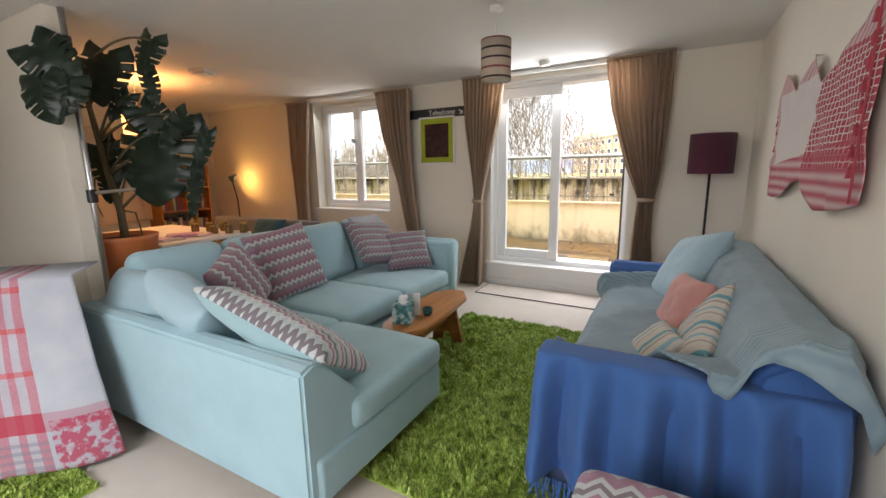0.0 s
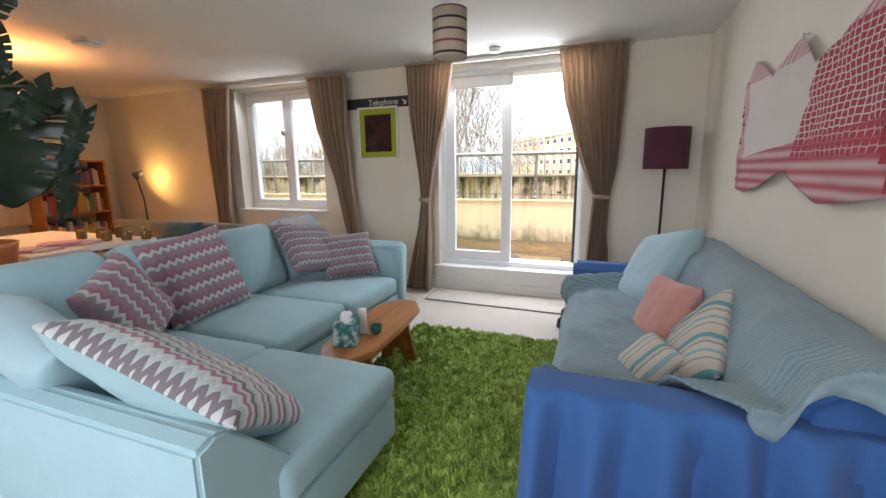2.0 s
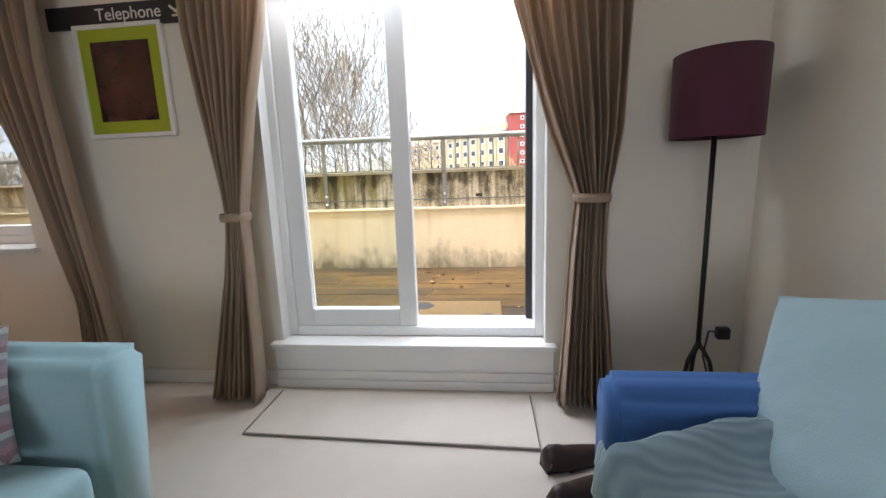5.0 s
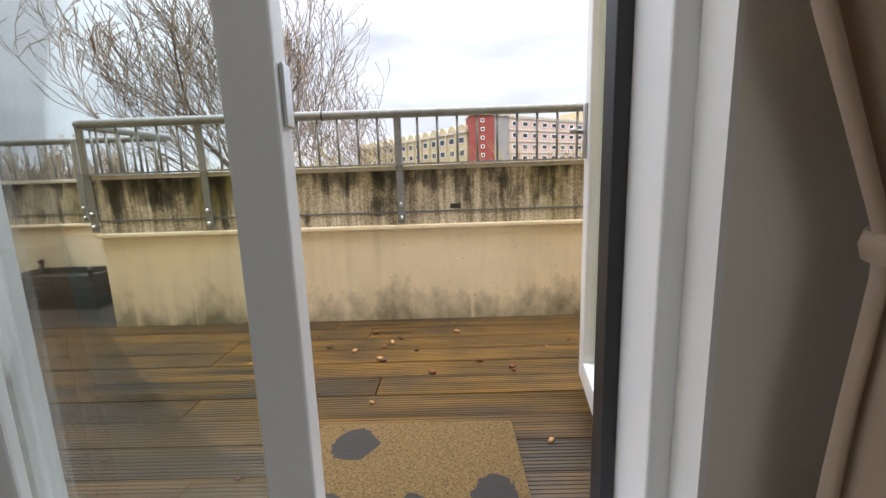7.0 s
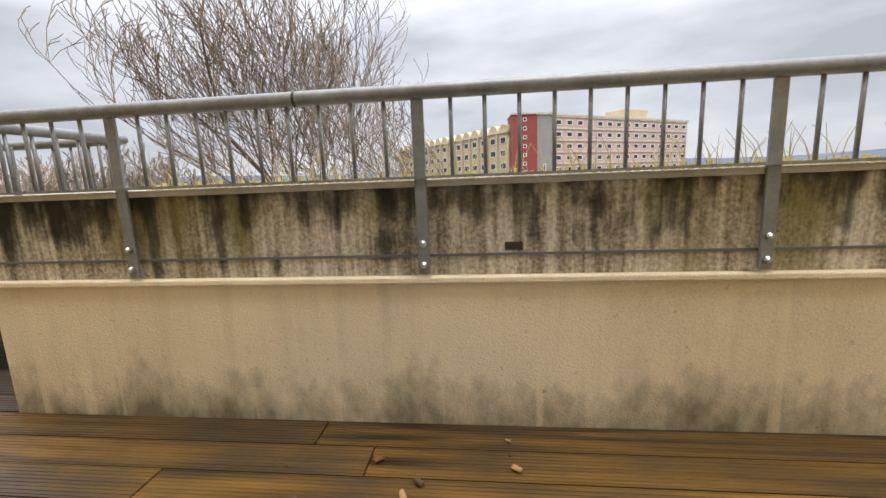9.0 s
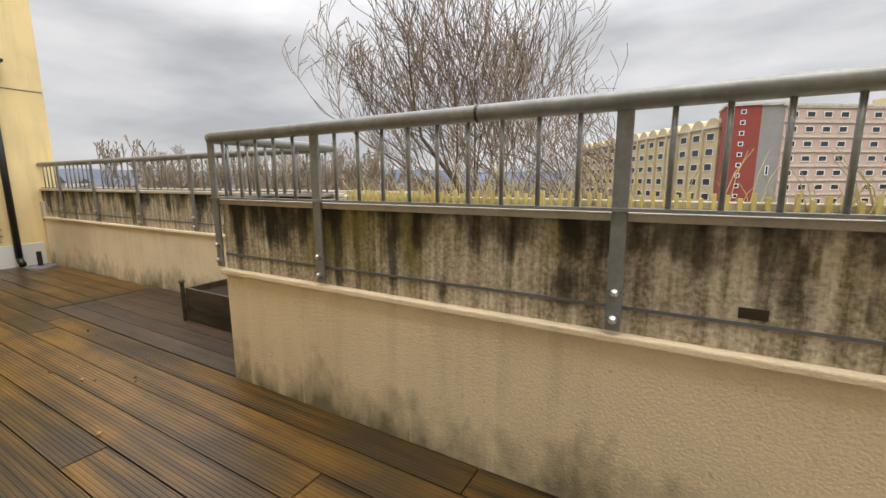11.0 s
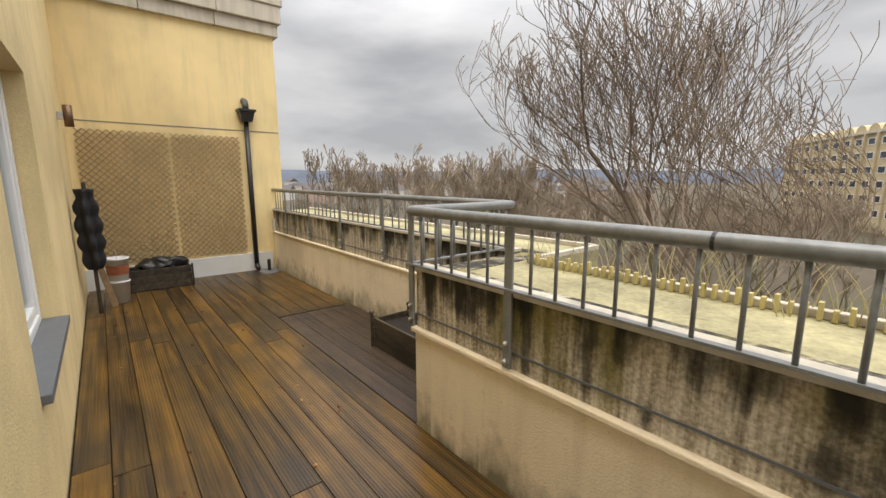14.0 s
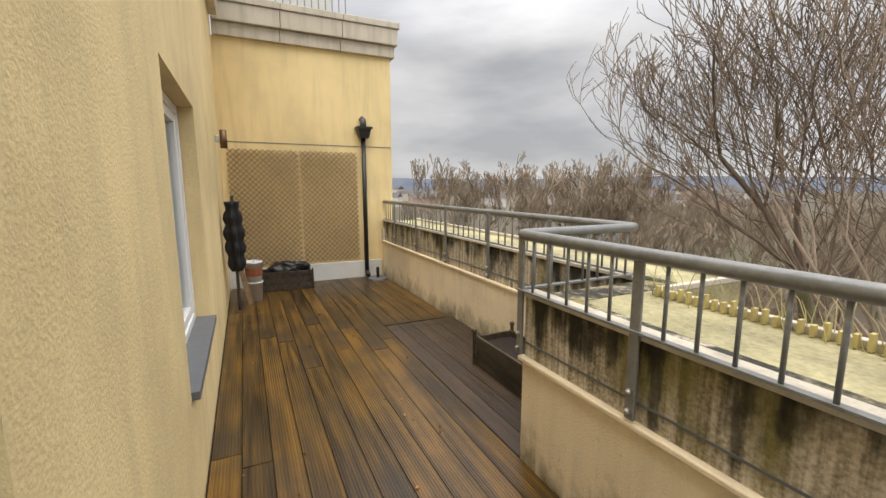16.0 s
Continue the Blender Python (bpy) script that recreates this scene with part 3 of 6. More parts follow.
def curtain(label, keys, tie_z=None, y=-0.08, pleats=9, seed=0):
    """keys: (z, left, right, depth) rows from top to floor."""
    ob = thing("curtain", label, "curtain", group="curtains")
    rows, cols = 46, 110
    bm = bmesh.new()
    grid = []
    zs = [keys[0][0] + (keys[-1][0] - keys[0][0]) * i / (rows - 1) for i in range(rows)]
    ks = keys[::-1]
    kz = [k[0] for k in ks]
    for z in zs:
        l, r, d = (float(np.interp(z, kz, [k[j] for k in ks])) for j in (1, 2, 3))
        line = []
        for c in range(cols):
            u = c / (cols - 1)
            ph = 2 * math.pi * pleats * u + 0.9 * noise.noise(Vector((u * 5, z * 0.7, seed)))
            deep = d * (0.75 + 0.5 * noise.noise(Vector((u * 6, seed, 1.3))))
            line.append(bm.verts.new((l + (r - l) * u + 0.012 * noise.noise(Vector((u * 9, z * 2, seed))), y - deep * 0.6 + deep * math.sin(ph), z)))
        grid.append(line)
    for a, b in zip(grid, grid[1:]):
        for c in range(cols - 1):
            bm.faces.new((a[c], a[c + 1], b[c + 1], b[c]))
    cloth = part("cloth", bm, M_CURTAIN, ob, smooth=True)
    sol = cloth.modifiers.new("thickness", "SOLIDIFY")
    sol.thickness = 0.004
    top = keys[0]
    part("heading_tape", box((top[1], y - 0.05, top[0] - 0.01), (top[2], y - 0.004, top[0] + 0.012), 0.004), M_CURTAIN, ob)
    if tie_z:
        l, r, d = (float(np.interp(tie_z, kz, [k[j] for k in ks])) for j in (1, 2, 3))
        cx, w = (l + r) / 2, (r - l) / 2 + 0.012
        band = lathe([(1.0, -0.02), (1.05, 0.0), (1.0, 0.02), (0.95, 0.0), (1.0, -0.02)], 24)
        bmesh.ops.transform(band, matrix=Matrix.Translation((cx, y - 0.025, tie_z)) @ Matrix.Diagonal((w, d * 1.9, 1, 1)), verts=band.verts)
        part("tie_back", band, M_CURTAIN, ob, smooth=True)
    return ob


curtain("long taupe curtain tied back beside the balcony door", [(2.355, -0.28, 0.24, 0.035), (1.9, -0.25, 0.17, 0.05), (1.35, -0.17, 0.05, 0.06), (1.0, -0.13, -0.03, 0.05), (0.7, -0.17, -0.02, 0.055), (0.02, -0.33, -0.03, 0.08)], 1.0, -0.14, 10, 3)
curtain("long taupe curtain tied back by the floor lamp", [(2.365, 1.25, 1.83, 0.035), (1.9, 1.32, 1.82, 0.05), (1.35, 1.48, 1.79, 0.06), (1.05, 1.60, 1.74, 0.05), (0.7, 1.58, 1.74, 0.055), (0.02, 1.53, 1.80, 0.08)], 1.05, -0.14, 10, 7)
curtain("taupe curtain beside the casement window", [(2.335, -1.52, -1.0, 0.035), (1.8, -1.42, -1.0, 0.05), (1.2, -1.22, -0.97, 0.055), (0.55, -1.08, -0.90, 0.05), (0.02, -1.12, -0.85, 0.06)], None, -0.13, 8, 11)
curtain("taupe curtain at the lamp side of the window", [(2.335, -3.14, -2.68, 0.035), (1.5, -3.10, -2.78, 0.05), (0.9, -3.05, -2.82, 0.055), (0.02, -3.02, -2.78, 0.06)], None, -0.13, 8, 15)


# ---- seating ----
def cushion(label, size, m, material, puff=0.5, category="cushion", pinch=0.10, seed=0, edge=None):
    w, h, t = size
    n = 26
    bm = bmesh.new()
    sides = []
    for s in (1, -1):
        g = []
        for i in range(n + 1):
            row = []
            for j in range(n + 1):
                u, v = 2 * i / n - 1, 2 * j / n - 1
                k = max(0.0, (1 - u ** 4) * (1 - v ** 4)) ** puff
                px = u * (1 - pinch * 0.6 * (1 - abs(v) ** 2) * abs(u) ** 3)
                py = v * (1 - pinch * 0.6 * (1 - abs(u) ** 2) * abs(v) ** 3)
                wrinkle = 0.035 * noise.noise(Vector((u * 2.2 + seed, v * 2.2, s))) + 0.02 * noise.noise(Vector((u * 5, v * 5 + seed, s)))
                row.append(bm.verts.new((px * w / 2, py * h / 2, s * (k * t / 2 * (1 + wrinkle * 3) + 0.004))))
            g.append(row)
        for i in range(n):
            for j in range(n):
                bm.faces.new((g[i][j], g[i + 1][j], g[i + 1][j + 1], g[i][j + 1]))
        sides.append(g)
    a, b = sides
    ring = [(i, 0) for i in range(n)] + [(n, j) for j in range(n)] + [(i, n) for i in range(n, 0, -1)] + [(0, j) for j in range(n, 0, -1)]
    for p, q in zip(ring, ring[1:] + ring[:1]):
        bm.faces.new((a[p[0]][p[1]], a[q[0]][q[1]], b[q[0]][q[1]], b[p[0]][p[1]]))
    ob = part("cushion", bm, material, smooth=True)
    ob.matrix_world = m
    return tagged(ob, label, category, group="loose cushions")


def soft_box(lo, hi, r=0.05, crown=0.02, seed=0.0):
    """A rounded upholstered block with a slightly domed top."""
    bm = box(lo, hi, r, 4)
    c = [(lo[k] + hi[k]) / 2 for k in range(3)]
    bmesh.ops.subdivide_edges(bm, edges=[e for e in bm.edges if e.calc_length() > 0.2], cuts=5, use_grid_fill=True)
    for v in bm.verts:
        u, w = (v.co.x - c[0]) / (hi[0] - lo[0]) * 2, (v.co.y - c[1]) / (hi[1] - lo[1]) * 2
        if v.co.z > c[2]:
            v.co.z += crown * max(0, 1 - u * u) * max(0, 1 - w * w)
        v.co += noise.noise_vector(v.co * 4 + Vector((seed, 0, 0))) * 0.006
    return bm


sofa = thing("corner_sofa", "pale blue upholstered corner sofa with chaise on steel feet", "sofa", (0, 0, 0))
part("base", profile_along([(-0.98, 0.09), (0.07, 0.09), (0.07, 0.285), (-0.98, 0.285)], -3.62, -1.03, 1, 0.02), M_BLUE_SOFA, sofa)
part("chaise_base", box((0.074, -3.62, 0.09), (0.82, -2.70, 0.285), 0.02, 3), M_BLUE_SOFA, sofa)
part("end_panel", profile_along([(-3.66, 0.08), (-3.34, 0.08), (-3.34, 0.43), (-3.555, 0.655), (-3.60, 0.67), (-3.66, 0.65)], -0.94, 0.80, 0, 0.012), M_BLUE_SOFA, sofa, "sloping upholstered end panel", False)
part("back", profile_along([(-1.0, 0.09), (-0.80, 0.09), (-0.84, 0.64), (-0.92, 0.665), (-1.0, 0.64)], -3.655, -1.03, 1, 0.015), M_BLUE_SOFA, sofa)
part("arm", profile_along([(-1.22, 0.09), (-1.05, 0.09), (-0.985, 0.66), (-1.03, 0.70), (-1.13, 0.70), (-1.19, 0.64)], -0.98, 0.09, 0, 0.03), M_BLUE_SOFA, sofa, "flared upholstered arm", True)
for k, (lo, hi) in enumerate([((-0.82, -2.665, 0.28), (0.10, -1.98, 0.43)), ((-0.82, -1.975, 0.28), (0.10, -1.23, 0.43)), ((-0.82, -3.34, 0.28), (0.085, -2.675, 0.425)), ((0.09, -3.42, 0.28), (0.83, -2.69, 0.43))]):
    part("seat_cushion", soft_box(lo, hi, 0.045, 0.018, k * 3.1), M_BLUE_SOFA, sofa, smooth=True)
for k, y in enumerate((-1.345, -1.94, -2.55, -3.14)):
    bc = soft_box((-0.29, -0.085, -0.26), (0.29, 0.085, 0.26), 0.08, 0.0, 20 + k)
    for v in bc.verts:
        v.co.y *= 1.0 + 0.35 * max(0, 1 - (v.co.x / 0.29) ** 2) * max(0, 1 - (v.co.z / 0.26) ** 2)
    b = part("back_cushion", bc, M_BLUE_SOFA, sofa, smooth=True)
    b.matrix_world = pose(-0.79, y, 0.655, 0, -20, 0) @ pose(0, 0, 0, 0, 0, 90)
for x, y in ((0.02, -1.1), (0.74, -2.78), (0.72, -3.55), (-0.9, -1.1), (-0.88, -3.55)):
    f = part("foot", lathe([(0.020, 0.0), (0.020, 0.06), (0.026, 0.09)], 14, True), M_CHROME, sofa, "short steel foot", True)
    f.location = (x, y, 0.0)



def lean(centre, across, up):
    """The pose of a cushion from its middle and the ways of its width and its height."""
    x = Vector(across).normalized()
    z = x.cross(Vector(up)).normalized()
    return Matrix.Translation(centre) @ Matrix((x, z.cross(x), z)).transposed().to_4x4()


cushion("pale blue velour back cushion against the end panel", (0.56, 0.42, 0.18), pose(-0.62, -3.48, 0.64, 62, 0, 8), M_CUSH_BLUE, 0.5, seed=1)
cushion("plump pale blue velour cushion against the end panel", (0.52, 0.46, 0.22), lean((-0.13, -3.45, 0.65), (0.95, -0.05, -0.25), (0.2, -0.55, 0.8)), M_CUSH_BLUE, 0.45, seed=2)
cushion("blue cushion with a pink and white zigzag face", (0.72, 0.52, 0.18), lean((0.41, -3.37, 0.63), (0.95, 0.08, -0.30), (0.12, 0.80, -0.60)), M_ZIGPINK, 0.5, seed=3)
cushion("large mauve and grey zigzag cushion leaning on the sofa back", (0.54, 0.54, 0.16), lean((-0.64, -2.47, 0.69), (0.06, 0.99, 0.1), (-0.4, -0.08, 0.91)), M_ZIGBIG, 0.5, seed=4)
cushion("mauve and white zigzag cushion propped in the corner", (0.43, 0.43, 0.15), lean((-0.40, -3.03, 0.69), (0.19, 0.46, -0.86), (-0.54, 0.79, 0.3)), M_ZIGBIG, 0.5, seed=5)
cushion("grey and mauve zigzag cushion on the sofa", (0.50, 0.50, 0.15), lean((-0.55, -1.50, 0.695), (0.30, 0.94, -0.12), (-0.70, 0.28, 0.64)), M_ZIG, 0.5, seed=6)
cushion("small grey and mauve zigzag cushion on the sofa", (0.42, 0.40, 0.13), lean((-0.29, -1.35, 0.615), (0.73, 0.68, 0.05), (-0.45, 0.44, 0.76)), M_ZIG, 0.5, seed=7)
cushion("pale grey cushion behind the zigzag cushions", (0.36, 0.30, 0.13), lean((-0.70, -1.42, 0.80), (0.1, 1, 0), (-0.5, 0, 0.85)), fabric("pale_grey_cotton", (0.42, 0.43, 0.45)), 0.5, seed=8)

bsofa = thing("covered_sofa", "three seat sofa draped in a royal blue cotton cover", "sofa")
part("seat_base", soft_box((1.53, -3.0, 0.06), (2.38, -1.0, 0.43), 0.05, 0.02, 31), M_THROW_BLUE, bsofa, smooth=True)
for y0, y1 in ((-3.07, -2.83), (-1.17, -0.97)):
    a = profile_along([(y0, 0.05), (y1, 0.05), (y1 - 0.005, 0.55), (y1 - 0.03, 0.61), ((y0 + y1) / 2, 0.635), (y0 + 0.03, 0.61), (y0 + 0.004, 0.55)], 1.50, 2.36, 0, 0.025)
    part("arm", a, M_THROW_BLUE, bsofa, smooth=True)
part("back", profile_along([(2.12, 0.40), (2.40, 0.10), (2.44, 0.10), (2.44, 0.72), (2.38, 0.77), (2.27, 0.76), (2.18, 0.70)], -3.03, -0.99, 1, 0.03), M_THROW_BLUE, bsofa, smooth=True)


def drape(name, label, width, drop, m, material, folds, thick=0.008, wave=0.03, hem=0.03, seed=0, over=0.12, cols=80, rows=36, parent=None):
    """Cloth lying over an edge (u across, v down): the first stretch lies flat, the rest hangs in folds that widen downwards."""
    bm = bmesh.new()
    g = []
    for i in range(rows):
        v = i / (rows - 1) * (drop + over)
        row = []
        for j in range(cols):
            u = j / (cols - 1)
            fall = max(0.0, v - over)
            k = min(1.0, fall / max(0.05, drop))
            fold = wave * k ** 0.45 * (math.sin(2 * math.pi * folds * u + 2.2 * noise.noise(Vector((u * 3, seed, 0)))) + 0.6 * noise.noise(Vector((u * 7, k * 2, seed))))
            y = -v if v < over else -over - 0.02 * (1 - math.exp(-fall * 25)) - fold - 0.04 * k
            z = (0.0 if v < over else -fall + 0.0) + hem * k * noise.noise(Vector((u * 3.3, seed + 4, 0))) + 0.004 * noise.noise(Vector((u * 8, v * 8, seed)))
            row.append(bm.verts.new(((u - 0.5) * width * (1 + 0.05 * k), y, z)))
        g.append(row)
    for a, b in zip(g, g[1:]):
        for j in range(cols - 1):
            bm.faces.new((a[j], a[j + 1], b[j + 1], b[j]))
    ob = part(name, bm, material, parent, smooth=True)
    ob.matrix_world = m
    s = ob.modifiers.new("thickness", "SOLIDIFY")
    s.thickness = thick
    return tagged(ob, label, "throw") if label else ob


front = drape("blue_throw", "royal blue cotton throw hanging over the sofa arm in folds", 0.93, 0.50, pose(1.94, -2.94, 0.648), M_THROW_BLUE, 5.5, 0.006, 0.06, 0.07, 3, 0.13, 120, 48)
rng = random.Random(5)
fr = bmesh.new()
for k in range(26):
    x = -0.47 + 0.012 * k + rng.uniform(-0.003, 0.003)
    z = -0.505
    tube_in(fr, [(x, -0.185, z), (x + rng.uniform(-0.01, 0.01), -0.19, z - 0.05), (x + rng.uniform(-0.02, 0.02), -0.185 + rng.uniform(-0.01, 0.01), z - 0.11)], [0.004, 0.005, 0.003], 5)
part("fringe", fr, M_THROW_BLUE, front, "knotted blue fringe")
# ribbed throw over seat and back
prof = [(1.475, 0.25), (1.49, 0.40), (1.54, 0.452), (1.75, 0.465), (1.98, 0.475), (2.05, 0.50), (2.11, 0.62), (2.18, 0.77), (2.28, 0.825), (2.40, 0.815), (2.455, 0.72)]
lens = [0.0]
for a, b in zip(prof, prof[1:]):
    lens.append(lens[-1] + math.dist(a, b))
bm = bmesh.new()
g = []
for j in range(72):
    s = lens[-1] * (0.06 + 0.94 * j / 71)
    px, pz = float(np.interp(s, lens, [p[0] for p in prof])), float(np.interp(s, lens, [p[1] for p in prof]))
    reach = float(np.interp(px, [1.5, 1.60, 1.85, 1.98, 2.10, 2.22, 2.34, 2.45], [1.84, 1.80, 1.80, 1.98, 2.12, 2.10, 2.20, 2.24])) + 0.02 * noise.noise(Vector((s * 6, 3.0, 1.0)))
    row = []
    for i in range(90):
        v = 0.02 + (reach - 0.02) * i / 89
        fall = max(0.0, v - 2.05)
        y = -1.02 - min(v, 2.05) - 0.025 * (1 - math.exp(-fall * 30))
        rise = 1 / (1 + math.exp(-(v - 1.80) * 45))
        z = pz + rise * max(0.0, 0.660 - pz) - fall
        lift = 0.026 * noise.noise(Vector((s * 3.2, v * 2.6, 2.0))) + 0.018 * noise.noise(Vector((s * 7, v * 5, 5.0))) + 0.006 * noise.noise(Vector((s * 16, v * 13, 8.0)))
        lift += 0.085 * math.exp(-((v - 0.21 - 0.03 * math.sin(px * 9)) / 0.05) ** 2) * (px < 2.05)
        ease = min(1.0, max(0.0, (v - 1.7) / 0.3))
        row.append(bm.verts.new((px - max(0, lift) * 0.8 + ease * 0.02 * math.sin(v * 24 + px * 5), y + 0.025 * noise.noise(Vector((s * 3, v, 9.0))), z + 0.016 + max(lift, -0.003))))
    g.append(row)
for a, b in zip(g, g[1:]):
    for i in range(89):
        bm.faces.new((a[i], a[i + 1], b[i + 1], b[i]))
thr = tagged(part("ribbed_throw", bm, M_THROW, smooth=True), "grey-blue ribbed throw spread over the sofa seat and back", "throw")
thr.modifiers.new("thickness", "SOLIDIFY").thickness = 0.01

cushion("large pale blue cushion leaning on the covered sofa", (0.57, 0.57, 0.18), lean((2.02, -1.29, 0.645), (0.43, -0.87, 0.25), (0.41, 0.43, 0.8)), M_CUSH_BLUE, 0.5, seed=11)
pink = cushion("salmon pink cushion with pompom trim", (0.37, 0.37, 0.15), lean((2.0, -1.96, 0.565), (0.35, -0.93, 0.06), (0.33, 0.2, 0.92)), M_PINK, 0.5, seed=12)
for k in range(9):
    for side in (-1, 1):
        pm = bmesh.new()
        bmesh.ops.create_icosphere(pm, subdivisions=1, radius=0.011)
        part("pompom", pm, M_PINK, pink, smooth=True).location = (side * (0.186 - 0.018 * (1 - ((k - 4) / 4.5) ** 2)), -0.17 + 0.0425 * k, 0.0)
cushion("teal and cream striped cushion", (0.44, 0.40, 0.12), lean((2.05, -2.42, 0.565), (-0.24, -0.80, -0.5), (0.38, -0.44, 0.80)), M_STRIPE, 0.5, seed=13)
cushion("small striped cushion lying on the ribbed throw", (0.26, 0.22, 0.09), lean((1.88, -2.46, 0.515), (0.3, -0.9, 0.0), (0.5, 0.2, 0.5)), M_STRIPE, 0.5, seed=14)

arm = thing("armchair", "armchair under a white throw with red checks", "armchair", (-1.36, -3.98, 0), 40)
part("seat", soft_box((-0.52, -0.28, 0.06), (0.48, 0.30, 0.44), 0.06, 0.02, 41), M_PLAID_BASE, arm, smooth=True)
part("backrest", soft_box((-0.52, -0.05, 0.3), (0.36, 0.22, 0.84), 0.09, 0.02, 42), M_PLAID_BASE, arm, smooth=True)
th = thing("checked_throw", "white cotton throw with red checks and a red printed corner", "throw")
bm = bmesh.new()
uvs = bm.loops.layers.uv.new("weave")
top_a, top_b, low_a, low_b = Vector((-1.35, -4.30, 0.87)), Vector((-0.68, -3.80, 0.88)), Vector((-1.05, -4.72, 0.03)), Vector((-0.33, -3.78, 0.03))
g = []
for i in range(46):
    v = i / 45
    row = []
    for j in range(70):
        u = j / 69
        p = top_a.lerp(top_b, u).lerp(low_a.lerp(low_b, u), v)
        out = Vector((0.75, -0.6, 0.0)).normalized()
        p += out * (0.05 * math.sin(math.pi * v) * (1 - 0.5 * u) + 0.020 * v * math.sin(u * 17 + 2 * noise.noise(Vector((u * 3, v, 1)))) + 0.012 * noise.noise(Vector((u * 6, v * 5, 2))))
        p += Vector((0.02, 0.05, 0.0)) * max(0.0, u - 0.72) * 4 * (1 - v)
        row.append((bm.verts.new(p), (u, v)))
    g.append(row)
over = [(bm.verts.new(r[0].co + Vector((-0.28, 0.22, 0.0))), (r[1][0], -0.3)) for k, r in enumerate(g[0])]
for a, b in zip([over] + g, g):
    for j in range(69):
        f = bm.faces.new((a[j][0], a[j + 1][0], b[j + 1][0], b[j][0]))
        for loop, q in zip(f.loops, (a[j], a[j + 1], b[j + 1], b[j])):
            loop[uvs].uv = q[1]
part("cloth", bm, M_PLAID, th, smooth=True).modifiers.new("thickness", "SOLIDIFY").thickness = 0.006

stool = thing("footstool", "padded footstool covered in pink and white zigzag fabric", "footstool", (1.98, -3.66, 0), 0)
part("pad", soft_box((-0.28, -0.26, 0.20), (0.30, 0.30, 0.455), 0.06, 0.03, 51), chevron("footstool_zigzag", [(0.62, 0.66, 0.65), (0.42, 0.22, 0.30), (0.46, 0.26, 0.34), (0.62, 0.66, 0.65), (0.25, 0.2, 0.22)], 0.13, 0.04, 0.55), stool, smooth=True)
for x in (-0.22, 0.24):
    for y in (-0.2, 0.24):
        f = part("leg", lathe([(0.015, 0.0), (0.022, 0.205)], 12, True), M_DARKWOOD, stool)
        f.location = (x, y, 0)

# rugs
def shag(name, label, x0, x1, y0, y1, count, length, material, seed):
    ob = thing(name, label, "rug", kind="stuff")
    part("backing", box((x0, y0, 0.001), (x1, y1, 0.012), 0.003), material, ob)
    r = np.random.RandomState(seed)
    px, py = r.uniform(x0, x1, count), r.uniform(y0, y1, count)
    a, lean, ln, w = r.uniform(0, 2 * np.pi, count), r.uniform(0.2, 0.9, count), length * r.uniform(0.6, 1.2, count), r.uniform(0.002, 0.0042, count)
    cell = np.floor(px / 0.034 + 0.4 * np.sin(py * 40)).astype(int) * 131 + np.floor(py / 0.034 + 0.4 * np.sin(px * 37)).astype(int) * 17
    cell %= 4096
    a = r.uniform(0, 2 * np.pi, 4096)[cell] + r.normal(0, 0.55, count)
    lean, ln = np.clip(r.uniform(0.25, 0.85, 4096)[cell] + r.normal(0, 0.1, count), 0.1, 0.95), ln * r.uniform(0.65, 1.25, 4096)[cell]
    base = np.stack([px, py, np.full(count, 0.010)], 1)
    side = np.stack([-np.sin(a), np.cos(a), 0 * a], 1) * w[:, None]
    d = np.stack([np.cos(a) * lean, np.sin(a) * lean, np.sqrt(1 - lean ** 2)], 1) * ln[:, None]
    mid, tip = base + d * 0.55 + np.array([0, 0, 0.006]), base + d
    v = np.stack([base - side, base + side, mid + side * 0.9, mid - side * 0.9, tip], 1).reshape(-1, 3)
    f = []
    for k in range(count):
        b = 5 * k
        f += [(b, b + 1, b + 2, b + 3), (b + 3, b + 2, b + 4)]
    raw("pile", v.tolist(), f, material, ob)
    return ob


shag("shag_rug", "grass green shaggy rug on the beige carpet", 0.27, 1.62, -3.34, -1.20, 60000, 0.034, M_GRASSRUG, 3)
shag("shag_rug", "small grass green shaggy mat by the armchair", -0.75, -0.22, -4.7, -3.93, 9000, 0.03, M_GRASSRUG, 4)
bm = prism([(0.03, -0.49), (0.03, -0.09), (1.40, -0.09), (1.40, -0.53)], 0.001, 0.008, 0.003)
mat_in = thing("door_mat", "flat beige carpet offcut lying before the balcony door", "mat")
part("carpet_piece", bm, M_CARPET, mat_in)
part("binding", tube([(0.03, -0.10, 0.008), (0.03, -0.49, 0.008), (1.40, -0.53, 0.008), (1.40, -0.10, 0.008)], 0.006, 6), plain("grey_binding", (0.22, 0.19, 0.17), 0.9), mat_in)

